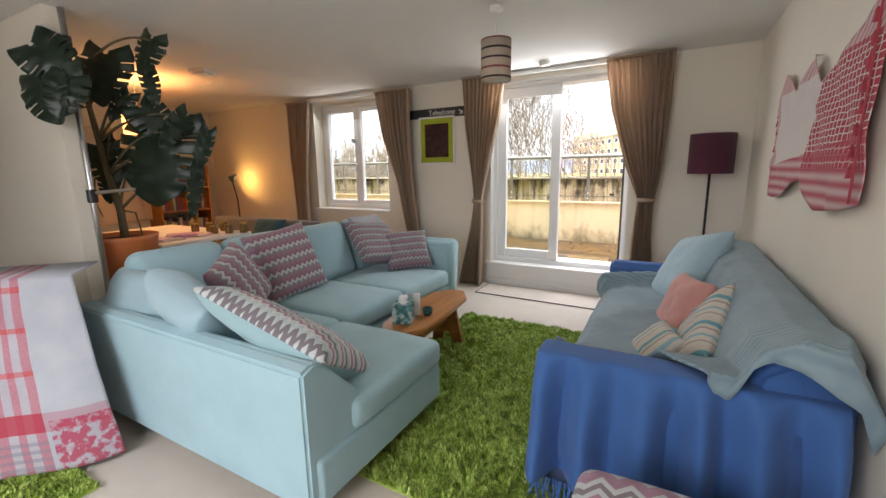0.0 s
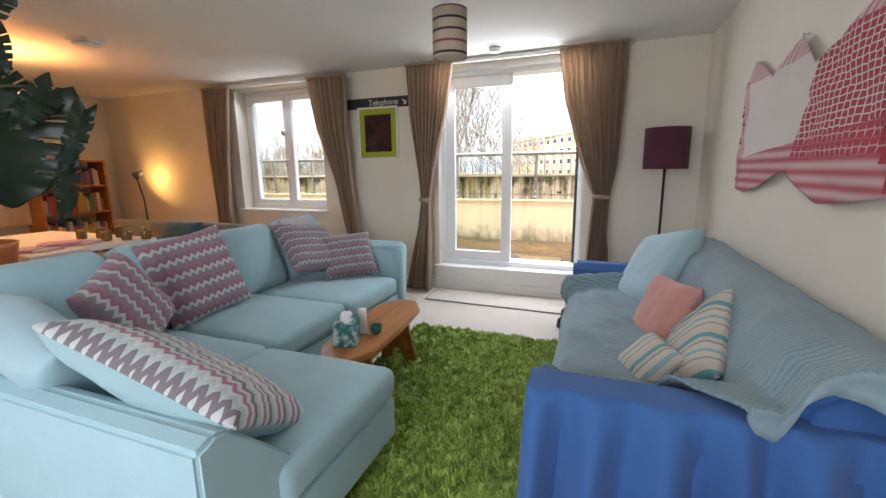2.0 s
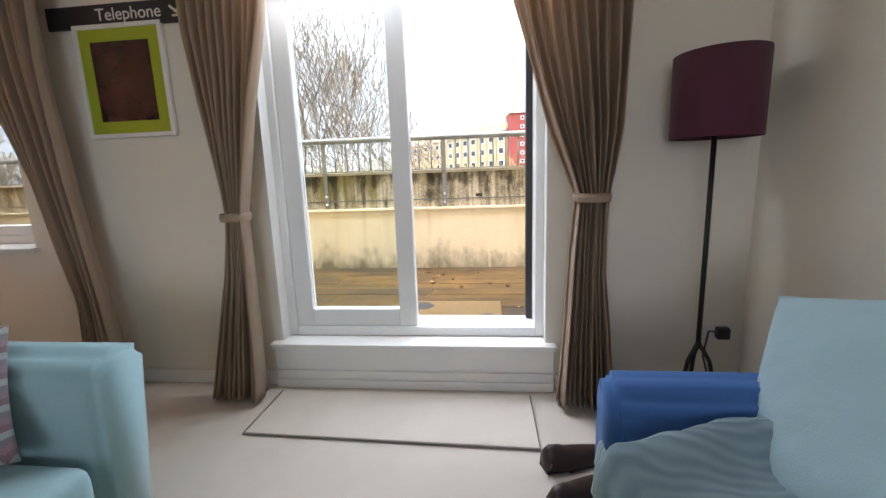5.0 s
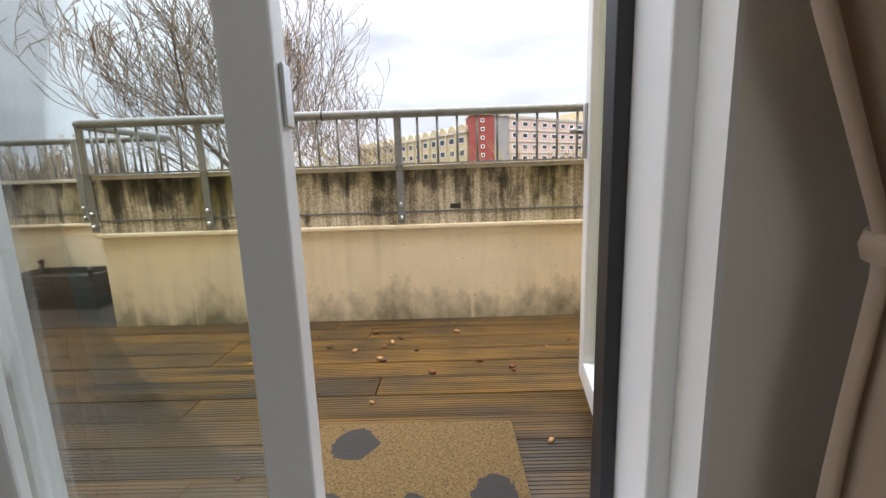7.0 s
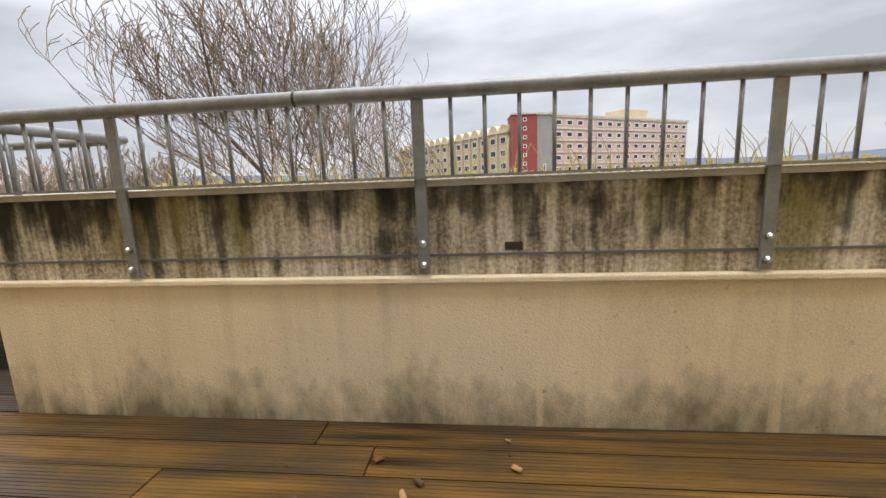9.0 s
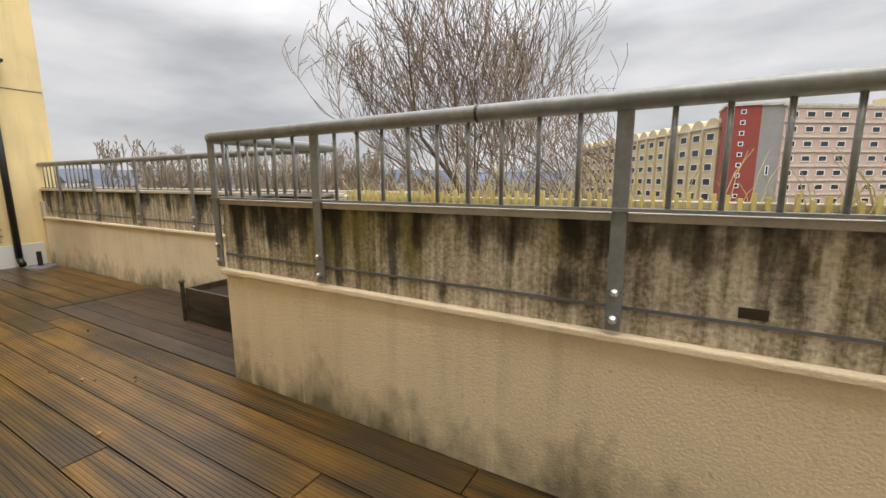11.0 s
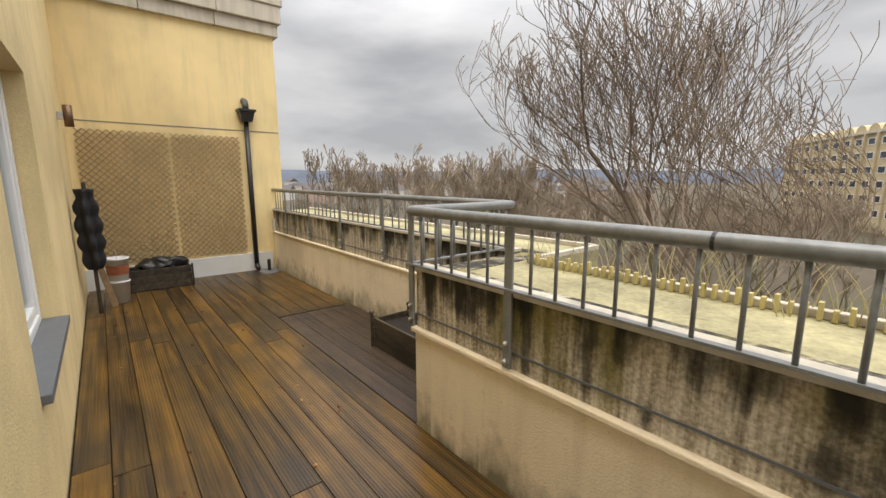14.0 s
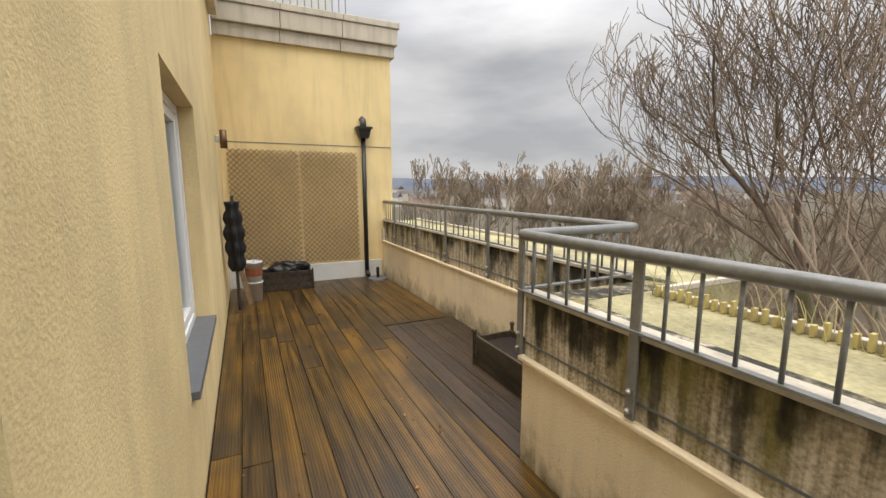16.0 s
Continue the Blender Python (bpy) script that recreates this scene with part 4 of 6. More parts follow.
# coffee table
tab = thing("coffee_table", "low orange pine bench table with splayed board legs", "coffee table", (0.43, -2.17, 0.012), 4)
part("tabletop", prism([(-0.07, -0.50), (0.07, -0.50), (0.155, -0.36), (0.17, 0.0), (0.155, 0.34), (0.07, 0.50), (-0.06, 0.50), (-0.15, 0.36), (-0.165, 0.0), (-0.15, -0.36)], 0.345, 0.378, 0.006), M_TABLE, tab)
for s in (-1, 1):
    leg = profile_along([(-0.13, 0.0), (-0.05, 0.0), (-0.02, 0.10), (0.02, 0.10), (0.05, 0.0), (0.13, 0.0), (0.09, 0.344), (-0.09, 0.344)], -0.016, 0.016, 1, 0.003)
    l = part("leg", leg, M_TABLE, tab, "splayed board leg")
    l.matrix_local = Matrix.Translation((0, s * 0.33, 0)) @ Matrix.Rotation(s * radians(11), 4, "X") @ Matrix.Translation((0, 0, 0))
part("stretcher", box((-0.02, -0.27, 0.20), (0.02, 0.27, 0.24), 0.004), M_TABLE, tab)
tis = thing("tissue_box", "teal patterned tissue box with a white tissue", "tissue box", (0.42, -2.47, 0.391), 20)
n = Nodes("teal_speckled_card")
M_TISSUE = n.done(n.ramp(n.noise(28, 3), [(0.42, (0.03, 0.13, 0.13)), (0.52, (0.10, 0.27, 0.27)), (0.60, (0.45, 0.52, 0.5))]), 0.6)
part("carton", box((-0.06, -0.06, 0.0), (0.06, 0.06, 0.125), 0.003), M_TISSUE, tis)
bm = lathe([(0.032, 0.126), (0.024, 0.14), (0.034, 0.16), (0.018, 0.175), (0.004, 0.165)], 18)
ruffle(bm, 0.014, 30)
part("tissue", bm, plain("white_tissue", (0.8, 0.8, 0.8), 0.9), tis, smooth=True)
gl = thing("glass_holder", "small teal glass tealight holder", "candle holder", (0.50, -2.30, 0.391))
part("bowl", lathe([(0.02, 0.001), (0.032, 0.01), (0.036, 0.05), (0.032, 0.05), (0.028, 0.014), (0.0, 0.008)], 24), plain("teal_glass", (0.03, 0.16, 0.14), 0.1, 0.1, Transmission_Weight=0.5), gl, smooth=True)
card = part("card", box((-0.025, -0.003, 0.0), (0.025, 0.003, 0.15), 0.001), plain("white_card", (0.75, 0.75, 0.72), 0.6))
card.matrix_world = pose(0.43, -2.33, 0.391, -6, 0, 20)
tagged(card, "small white card standing on the coffee table", "card")

# lamps
pend = thing("pendant_lamp", "striped fabric drum pendant lamp on a white cord", "ceiling lamp", (0.81, -1.87, 0))
n = Nodes("striped_lampshade")
zz = n.axis(2)
band = n.math("LESS_THAN", n.math("FRACT", n.math("MULTIPLY", zz, 17.0)), 0.22)
c = n.mix(band, (0.46, 0.38, 0.30), n.ramp(n.math("FRACT", n.math("MULTIPLY", zz, 5.7)), [(0, (0.03, 0.02, 0.03)), (0.4, (0.22, 0.06, 0.07)), (0.7, (0.05, 0.03, 0.04))], "CONSTANT"))
n.bump(n.noise(300, 2), 0.2, 0.002)
M_SHADE = n.done(c, 0.85)
part("shade", lathe([(0.098, 1.93), (0.098, 2.185), (0.094, 2.185), (0.094, 1.93), (0.098, 1.93)], 40), M_SHADE, pend, smooth=True)
part("diffuser", lathe([(0.0, 1.94), (0.093, 1.94), (0.093, 1.944), (0.0, 1.944)], 32), plain("cream_diffuser", (0.6, 0.55, 0.46), 0.8), pend)
part("cord", tube([(0, 0, 1.95), (0, 0, 2.37)], 0.004, 8), M_GLOSSWHITE, pend)
part("ceiling_rose", lathe([(0.0, 2.389), (0.045, 2.389), (0.042, 2.365), (0.02, 2.35), (0.0, 2.35)], 24), M_GLOSSWHITE, pend, smooth=True)
flamp = thing("floor_lamp", "black iron floor lamp with an aubergine drum shade", "floor lamp", (2.165, -0.20, 0.0))
part("shade", lathe([(0.175, 1.29), (0.175, 1.63), (0.170, 1.63), (0.170, 1.29), (0.175, 1.29)], 48), M_PURPLE, flamp, smooth=True)
part("pole", tube([(0, 0, 0.33), (0, 0, 1.32)], 0.011, 10), M_BLACKMETAL, flamp, smooth=True)
for a in (80, 200, 320):
    c, s = math.cos(radians(a)), math.sin(radians(a))
    part("leg", tube([(0, 0, 0.36), (0.05 * c, 0.05 * s, 0.28), (0.08 * c, 0.08 * s, 0.15), (0.13 * c, 0.13 * s, 0.012)], 0.010, 8), M_BLACKMETAL, flamp, smooth=True)
part("spider", tube([(-0.17, 0, 1.60), (0, 0, 1.60), (0.17, 0, 1.60)], 0.003, 6), M_BLACKMETAL, flamp)

# wall things
sign = thing("telephone_sign", "black enamel sign with white lettering and an arrow", "sign", (-0.69, -0.004, 2.04), 0)
part("plate", box((-0.40, -0.022, -0.055), (0.40, -0.002, 0.055), 0.004), plain("black_enamel", (0.022, 0.022, 0.024), 0.35, 0.1), sign)
txt = bpy.data.curves.new("lettering", "FONT")
txt.body, txt.size, txt.extrude, txt.align_x, txt.align_y = "Telephone", 0.085, 0.001, "CENTER", "CENTER"
txt.materials.append(M_GLOSSWHITE)
tob = new("lettering", txt)
tob.parent = sign
tob.matrix_local = pose(0.07, -0.0235, 0.0, 90, 0, 0)
ar = bmesh.new()
box_in(ar, (-0.03, -0.026, -0.006), (0.03, -0.022, 0.006), m=Matrix.Translation((0.325, 0, 0)) @ Matrix.Rotation(radians(40), 4, "Y"))
box_in(ar, (0.338, -0.026, -0.032), (0.35, -0.022, 0.006)), box_in(ar, (0.312, -0.026, -0.032), (0.35, -0.022, -0.022))
part("arrow", ar, M_GLOSSWHITE, sign)
pic = thing("framed_picture", "dark abstract print in a lime green mount and white frame", "picture", (-0.70, -0.004, 1.715))
part("frame", rect_frame(-0.25, 0.25, -0.285, 0.285, -0.028, -0.002, 0.022, 0.003), M_GLOSSWHITE, pic)
part("mount", box((-0.228, -0.018, -0.263), (0.228, -0.004, 0.263)), plain("lime_green_card", (0.36, 0.42, 0.02), 0.6, 0.04), pic, "lime green mount")
n = Nodes("dark_print")
M_PRINT = n.done(n.ramp(n.noise(7, 5), [(0.35, (0.012, 0.006, 0.008)), (0.6, (0.05, 0.015, 0.02)), (0.8, (0.10, 0.05, 0.05))]), 0.25)
part("print", box((-0.165, -0.021, -0.20), (0.165, -0.0185, 0.20)), M_PRINT, pic, "dark maroon print")

scarf = thing("wall_scarf", "red and white woven scarf pinned to the wall with tassels", "wall hanging", (2.455, -1.20, 1.16))
bm = bmesh.new()
g = []
for i in range(70):
    u = i / 69
    y = -1.52 * u
    top = float(np.interp(u, [0, 0.09, 0.28, 0.47, 0.58, 0.78, 0.92, 1.0], [0.56, 0.72, 0.58, 0.70, 0.55, 0.64, 0.72, 0.82]))
    bot = float(np.interp(u, [0, 0.12, 0.27, 0.47, 0.68, 0.82, 1.0], [0.02, 0.0, 0.03, 0.12, 0.0, 0.02, 0.06]))
    row = []
    for j in range(40):
        v = j / 39
        z = bot + (top - bot) * v
        x = -0.010 - 0.020 * abs(math.sin(u * 13 + v * 4 + 2 * noise.noise(Vector((u * 4, v * 3, 0))))) * (0.5 + 0.5 * (1 - v))
        row.append(bm.verts.new((x, y + 0.05 * (1 - v) * math.sin(u * 6), z)))
    g.append(row)
for a, b in zip(g, g[1:]):
    for j in range(39):
        bm.faces.new((a[j], a[j + 1], b[j + 1], b[j]))
part("cloth", bm, M_SCARF, scarf, smooth=True).modifiers.new("thickness", "SOLIDIFY").thickness = 0.003
M_RED = fabric("red_tassel", (0.36, 0.04, 0.06))
for k in range(12):
    z = 0.03 + 0.052 * k
    t = part("tassel", lathe([(0.002, 0.03), (0.008, 0.018), (0.006, 0.012), (0.011, -0.015), (0.0, -0.015)], 8), M_RED, scarf)
    t.location = (-0.012, -0.01 + 0.02 * math.sin(k * 1.7), z)
for k in range(9):
    t = part("tassel", lathe([(0.002, 0.03), (0.008, 0.018), (0.006, 0.012), (0.011, -0.015), (0.0, -0.015)], 8), M_RED, scarf)
    t.location = (-0.035, -1.50 + 0.006 * k + 0.01 * math.sin(k * 2.1), 0.72 - 0.07 * k)
part("cord", tube([(-0.03, -1.50, 0.8), (-0.03, -1.49, 0.5), (-0.035, -1.50, 0.16), (-0.03, -1.48, 0.06)], 0.004, 6), M_RED, scarf)
for y, z in ((-0.14, 0.71), (-0.71, 0.70), (-1.50, 0.81)):
    t = part("pin", lathe([(0.003, 0.0), (0.003, 0.02), (0.006, 0.022), (0.006, 0.028), (0.0, 0.028)], 8), M_CHROME, scarf)
    t.matrix_local = pose(0.01, y, z, 0, -90, 0)

det = thing("smoke_alarm", "round white smoke alarm on the ceiling", "smoke alarm", (0.69, -0.30, 2.35))
part("body", lathe([(0.0, 0.0), (0.045, 0.002), (0.055, 0.015), (0.058, 0.039), (0.0, 0.039)], 28), M_GLOSSWHITE, det, smooth=True)
vent = thing("ceiling_vent", "square white ceiling vent", "vent", (-2.36, -1.86, 2.34), 20)
part("plate", box((-0.09, -0.09, 0.02), (0.09, 0.09, 0.049), 0.006), M_GLOSSWHITE, vent)
part("cowl", box((-0.065, -0.065, 0.0), (0.065, 0.065, 0.018), 0.006), M_GLOSSWHITE, vent)
bau = thing("bauble", "small silver glass bauble hanging in the window", "ornament", (-2.11, 0.10, 1.79))
s = bmesh.new()
bmesh.ops.create_uvsphere(s, u_segments=20, v_segments=12, radius=0.038)
part("ball", s, M_CHROME, bau, smooth=True)
part("thread", tube([(0, 0, 0.037), (0, 0, 0.50)], 0.0015, 5), M_GLOSSWHITE, bau)

# monstera on its pole
pole = thing("support_pole", "steel tension pole with black clamps beside the plant", "plant pole", (-1.53, -3.27, 0))
part("pole", tube([(0, 0, 0.0), (0, 0, 2.388)], 0.018, 12), M_CHROME, pole, smooth=True)
for z in (1.22, 1.92, 2.18):
    part("clamp", lathe([(0.019, -0.045), (0.03, -0.04), (0.03, 0.04), (0.019, 0.045)], 12), M_BLACKPLASTIC, pole, "black plastic clamp").location = (0, 0, z)
part("crossbar", tube([(0.0, 0.0, 1.24), (0.22, 0.16, 1.26)], 0.012, 8), M_CHROME, pole)
stand = thing("plant_stand", "low wooden stool under the plant pot", "stool", (-1.76, -3.04, 0))
part("top", lathe([(0.0, 0.57), (0.17, 0.57), (0.175, 0.585), (0.17, 0.60), (0.0, 0.60)], 28), M_TABLE, stand)
for a in (45, 135, 225, 315):
    part("leg", tube([(0.12 * math.cos(radians(a)), 0.12 * math.sin(radians(a)), 0.571), (0.15 * math.cos(radians(a)), 0.15 * math.sin(radians(a)), 0.0)], 0.014, 8), M_TABLE, stand)
mon = thing("monstera", "large dark monstera plant in an orange pot", "house plant", (-1.76, -3.04, 0.601))
part("pot", lathe([(0.0, 0.0), (0.19, 0.0), (0.232, 0.28), (0.24, 0.31), (0.225, 0.31), (0.215, 0.27), (0.0, 0.27)], 40), M_TERRA, mon, "round orange plastic pot", True)
part("soil", lathe([(0.0, 0.272), (0.214, 0.274)], 32), M_SOIL, mon)


def monstera_leaf(size, seed, narrow=1.0):
    """A heart-shaped blade with deep side slits and a few holes by the midrib, arched along its length."""
    r = random.Random(seed)
    bm = bmesh.new()
    rows, half = 60, 10
    slits = [(0.24 + 0.145 * k + r.uniform(-0.02, 0.02), side, r.uniform(0.42, 0.66), r.uniform(0.009, 0.015)) for k in range(4) for side in (1, -1)]
    g = []
    for i in range(rows + 1):
        v = i / rows
        w = 0.50 * narrow * (math.sin(math.pi * min(1.0, 0.16 + 0.84 * v)) ** 0.62 if v < 1 else 0.0) * (1.12 - 0.35 * v)
        line = []
        for j in range(-half, half + 1):
            u = j / half
            x = u * w
            y = v - 0.12 - 0.20 * abs(u) ** 1.3 * (1 - v) ** 2 + 0.10 * abs(u) * v * (1 - v)
            z = 0.10 * abs(x) - 0.55 * x * x - 0.30 * (v - 0.2) ** 2 + 0.018 * math.sin(v * 30) * abs(u) + 0.02 * noise.noise(Vector((x * 4, y * 4, seed)))
            line.append(bm.verts.new(Vector((x, y, z)) * size))
        g.append(line)
    for i in range(rows):
        v = (i + 0.5) / rows
        for j in range(2 * half):
            u = (j + 0.5 - half) / half
            if any(u * side > reach and abs(v - c) < wide * (0.5 + abs(u)) for c, side, reach, wide in slits):
                continue
            if v < 0.07 and abs(u) < 0.10:
                continue
            bm.faces.new((g[i][j], g[i][j + 1], g[i + 1][j + 1], g[i + 1][j]))
    bmesh.ops.delete(bm, geom=[v for v in bm.verts if not v.link_faces], context="VERTS")
    return bm


# leaf: middle along the wall (0.875, 0.484 is the way across), height, size, width, turn about the upright, swing of the tip
leaves = [
    (-0.34, 1.62, 0.40, 1.0, 10, 50), (-0.36, 1.42, 0.44, 1.0, -14, 28), (-0.18, 1.40, 0.34, 0.9, 24, -18),
    (0.08, 1.58, 0.42, 1.0, 0, -8), (0.20, 1.31, 0.26, 0.6, 20, -35), (0.42, 1.68, 0.30, 1.0, -16, -20),
    (0.37, 1.46, 0.28, 0.5, 30, 6), (0.40, 1.06, 0.66, 1.15, -6, -8), (0.30, 1.22, 0.34, 0.9, 22, 38),
    (0.60, 1.16, 0.36, 0.5, 48, -42), (0.74, 1.03, 0.42, 0.32, 58, -30), (0.62, 0.74, 0.38, 0.36, 50, -14),
    (-0.06, 0.94, 0.36, 0.8, 12, 16), (0.03, 0.98, 0.28, 0.7, -24, -30), (0.16, 0.74, 0.26, 0.4, 40, 35), (-0.02, 0.76, 0.26, 0.6, 20, -5),
]
trunk = [Vector((0.05, 0.0, 0.27)), Vector((0.07, -0.01, 0.5)), Vector((0.0, -0.02, 0.75)), Vector((-0.06, -0.02, 1.0)), Vector((-0.10, -0.03, 1.25)), Vector((-0.07, -0.03, 1.5))]
part("stem", tube(trunk, [0.028, 0.026, 0.024, 0.022, 0.018, 0.012], 10), M_STEM, mon, "thick knotted main stem", True)
rng = random.Random(23)
for k, (along, z, size, narrow, turn, tip) in enumerate(leaves):
    pull = 0.58 if along < -0.1 and z > 1.2 else 0.0
    d = Vector((along * 0.875 + 0.92 * pull, along * 0.484 - 0.39 * pull, z - 0.2 * pull * (z - 0.75)))
    near = min(trunk[1:], key=lambda p: abs(p.z - (z - 0.22)))
    top = near.lerp(d, 0.5) + Vector((0.0, 0.0, 0.14 + 0.08 * rng.random()))
    pts = [near * (1 - t) ** 2 + top * 2 * t * (1 - t) + d * t * t for t in (i / 10 for i in range(11))]
    part("stem", tube(pts, [0.011 - 0.005 * i / 10 for i in range(11)], 8), M_STEM, mon, smooth=True)
    lf = part("leaf", monstera_leaf(size * (0.78 if pull else 0.92), k, narrow), M_LEAF, mon, smooth=True)
    lf.modifiers.new("thickness", "SOLIDIFY").thickness = 0.002
    face = Matrix.Rotation(radians(turn), 3, "Z") @ Vector((0.52, -0.80, 0.30))
    zz_ = face.normalized()
    down = Matrix.Rotation(radians(tip), 3, zz_) @ Vector((0.0, 0.0, -1.0))
    yy_ = (down - zz_ * down.dot(zz_)).normalized()
    lf.matrix_local = Matrix.Translation(d) @ Matrix((yy_.cross(zz_), yy_, zz_)).transposed().to_4x4()
for k in range(7):
    a = trunk[1 + k % 4]
    side = -1 if k % 2 else 1
    part("aerial_root", tube([a, a + Vector((0.10 * side, 0.05 * side, -0.02)), a + Vector((0.13 * side, 0.06 * side, -0.18)), a + Vector((0.09 * side, 0.04 * side, -0.30))], [0.007, 0.006, 0.005, 0.003], 6), M_STEM, mon, smooth=True)

# dining corner
dt = thing("dining_table", "white topped dining table with papers and jars on it", "table", (-2.75, -2.2, 0))
part("tabletop", box((-0.75, -0.45, 0.715), (0.75, 0.45, 0.75), 0.008), M_GLOSSWHITE, dt)
for x in (-0.68, 0.68):
    for y in (-0.38, 0.38):
        part("leg", box((x - 0.025, y - 0.025, 0.0), (x + 0.025, y + 0.025, 0.714), 0.004), M_GLOSSWHITE, dt)
rng = random.Random(9)
for k in range(4):
    p = part("magazine", box((-0.13, -0.10, 0.0), (0.13, 0.10, 0.012 + 0.006 * k), 0.002), plain("printed_paper", (0.55, 0.5 - 0.06 * k, 0.5), 0.5, 0.3, 25))
    p.matrix_world = pose(-2.25 - 0.02 * k, -2.47 + 0.32 * (k % 2) - 0.05 * k, 0.751, 0, 0, 20 * k)
    tagged(p, "printed magazine lying on the dining table", "magazine", group="magazines")
for k in range(6):
    j = thing("jar", "amber glass jar with a brass lid on the table", "jar", (-2.55 + 0.11 * k, -2.02 + 0.09 * (k % 3), 0.751), 0, "jars on the table")
    part("body", lathe([(0.0, 0.0), (0.035, 0.0), (0.038, 0.01), (0.038, 0.055 + 0.01 * (k % 3)), (0.03, 0.07 + 0.01 * (k % 3)), (0.0, 0.07 + 0.01 * (k % 3))], 18), plain("amber_glass", (0.20, 0.10, 0.02), 0.15), j, smooth=True)
    part("lid", lathe([(0.0, 0.071 + 0.01 * (k % 3)), (0.034, 0.071 + 0.01 * (k % 3)), (0.034, 0.085 + 0.01 * (k % 3)), (0.0, 0.085 + 0.01 * (k % 3))], 18), plain("brass", (0.5, 0.35, 0.12), 0.3, metal=1.0), j, "brass lid")
dl = thing("dining_lamp", "lit orange fabric pendant lamp over the dining table", "ceiling lamp", (-3.3, -2.05, 0))
part("shade", lathe([(0.15, 1.80), (0.15, 2.02), (0.145, 2.02), (0.145, 1.80), (0.15, 1.80)], 32), glow_mat("lit_orange_fabric", (1.0, 0.42, 0.10), 1.0), dl, "glowing orange drum shade", True)
part("cord", tube([(0, 0, 1.97), (0, 0, 2.389)], 0.004, 6), M_GLOSSWHITE, dl)
rl = thing("reading_lamp", "arched floor lamp shining on the wall", "floor lamp", (-4.25, -0.30, 0))
part("base", lathe([(0.0, 0.0), (0.12, 0.0), (0.12, 0.015), (0.02, 0.03), (0.0, 0.03)], 24), M_BLACKMETAL, rl)
part("stem", tube([(0.0, 0, 0.03), (0.02, 0, 0.5), (0.0, 0.0, 0.95), (-0.06, 0.0, 1.15), (-0.12, 0.02, 1.24), (-0.18, 0.03, 1.25)], 0.010, 8), M_BLACKMETAL, rl, smooth=True)
hd = part("head", lathe([(0.02, 0.10), (0.03, 0.07), (0.055, -0.02), (0.05, -0.02), (0.02, 0.06)], 20), plain("grey_blue_metal", (0.10, 0.13, 0.18), 0.5), rl, smooth=True)
hd.matrix_local = pose(-0.18, 0.06, 1.28, -55, 10, 0)
ht = thing("panel_heater", "white wall mounted electric panel heater", "heater", (-4.13, -0.004, 0))
part("body", box((-0.36, -0.07, 0.30), (0.36, -0.01, 0.61), 0.012, 3), M_GLOSSWHITE, ht)
part("grille", box((-0.30, -0.074, 0.545), (0.30, -0.071, 0.59)), plain("dark_grille", (0.05, 0.05, 0.05), 0.5), ht, "dark outlet grille")
bn = thing("grey_settle", "grey upholstered bench at the dining table", "bench", (-2.6, -1.35, 0))
part("seat", soft_box((-0.95, -0.25, 0.08), (0.95, 0.25, 0.45), 0.04, 0.02, 71), fabric("grey_wool", (0.17, 0.16, 0.155)), bn, smooth=True)
part("back", soft_box((-0.95, 0.18, 0.40), (0.95, 0.28, 0.80), 0.04, 0.0, 72), bpy.data.materials["grey_wool"], bn, smooth=True)
cushion("dark teal cushion on the grey bench", (0.5, 0.34, 0.14), pose(-2.35, -1.27, 0.66, 66, 0, 0), fabric("dark_teal_cotton", (0.03, 0.09, 0.12)), 0.5, seed=21)
sh = thing("bookcase", "narrow wooden shelf crowded with colourful things", "bookcase", (-5.05, -0.75, 0), 90)
part("side_panel", box((-0.40, -0.18, 0.0), (-0.375, 0.18, 1.5), 0.003), M_TABLE, sh)
part("side_panel", box((0.375, -0.18, 0.0), (0.40, 0.18, 1.5), 0.003), M_TABLE, sh)
for z in (0.06, 0.42, 0.78, 1.14, 1.475):
    part("shelf", box((-0.374, -0.175, z), (0.374, 0.175, z + 0.022), 0.003), M_TABLE, sh)
cols = [(0.35, 0.06, 0.04), (0.06, 0.10, 0.22), (0.45, 0.33, 0.08), (0.10, 0.20, 0.08), (0.5, 0.45, 0.4), (0.25, 0.08, 0.16)]
M_BOOKS = [plain("book_cover", c, 0.6) for c in cols]
for z in (0.083, 0.443, 0.803, 1.163):
    x = -0.36
    while x < 0.32:
        w, h = rng.uniform(0.018, 0.05), rng.uniform(0.17, 0.27)
        b = part("book", box((0, -0.13, 0), (w, 0.09, h), 0.002), rng.choice(M_BOOKS))
        b.matrix_world = sh.matrix_world @ Matrix.Translation((x, 0, z))
        tagged(b, "upright book standing on the bookcase shelf", "book", group="books")
        x += w + 0.003
wd = drape("dust_sheet", "", 2.6, 1.35, pose(-5.2, -2.5, 2.02, 0, 0, 90), fabric("cream_sheet", (0.62, 0.52, 0.42)), 7, 0.006, 0.03, 0.06, 12, 0.01)
tagged(wd, "cream cotton sheet hung along the dining wall", "hanging sheet")
b = thing("wall_shelf", "wooden wall shelf with trailing plant over the table", "shelf", (-4.3, -3.12, 1.72))
part("board", box((-0.7, -0.125, 0.0), (0.7, 0.10, 0.025), 0.003), M_TABLE, b)
for x in (-0.5, 0.5):
    part("bracket", box((x - 0.01, -0.125, -0.12), (x + 0.01, 0.05, -0.001), 0.003), M_BLACKMETAL, b)

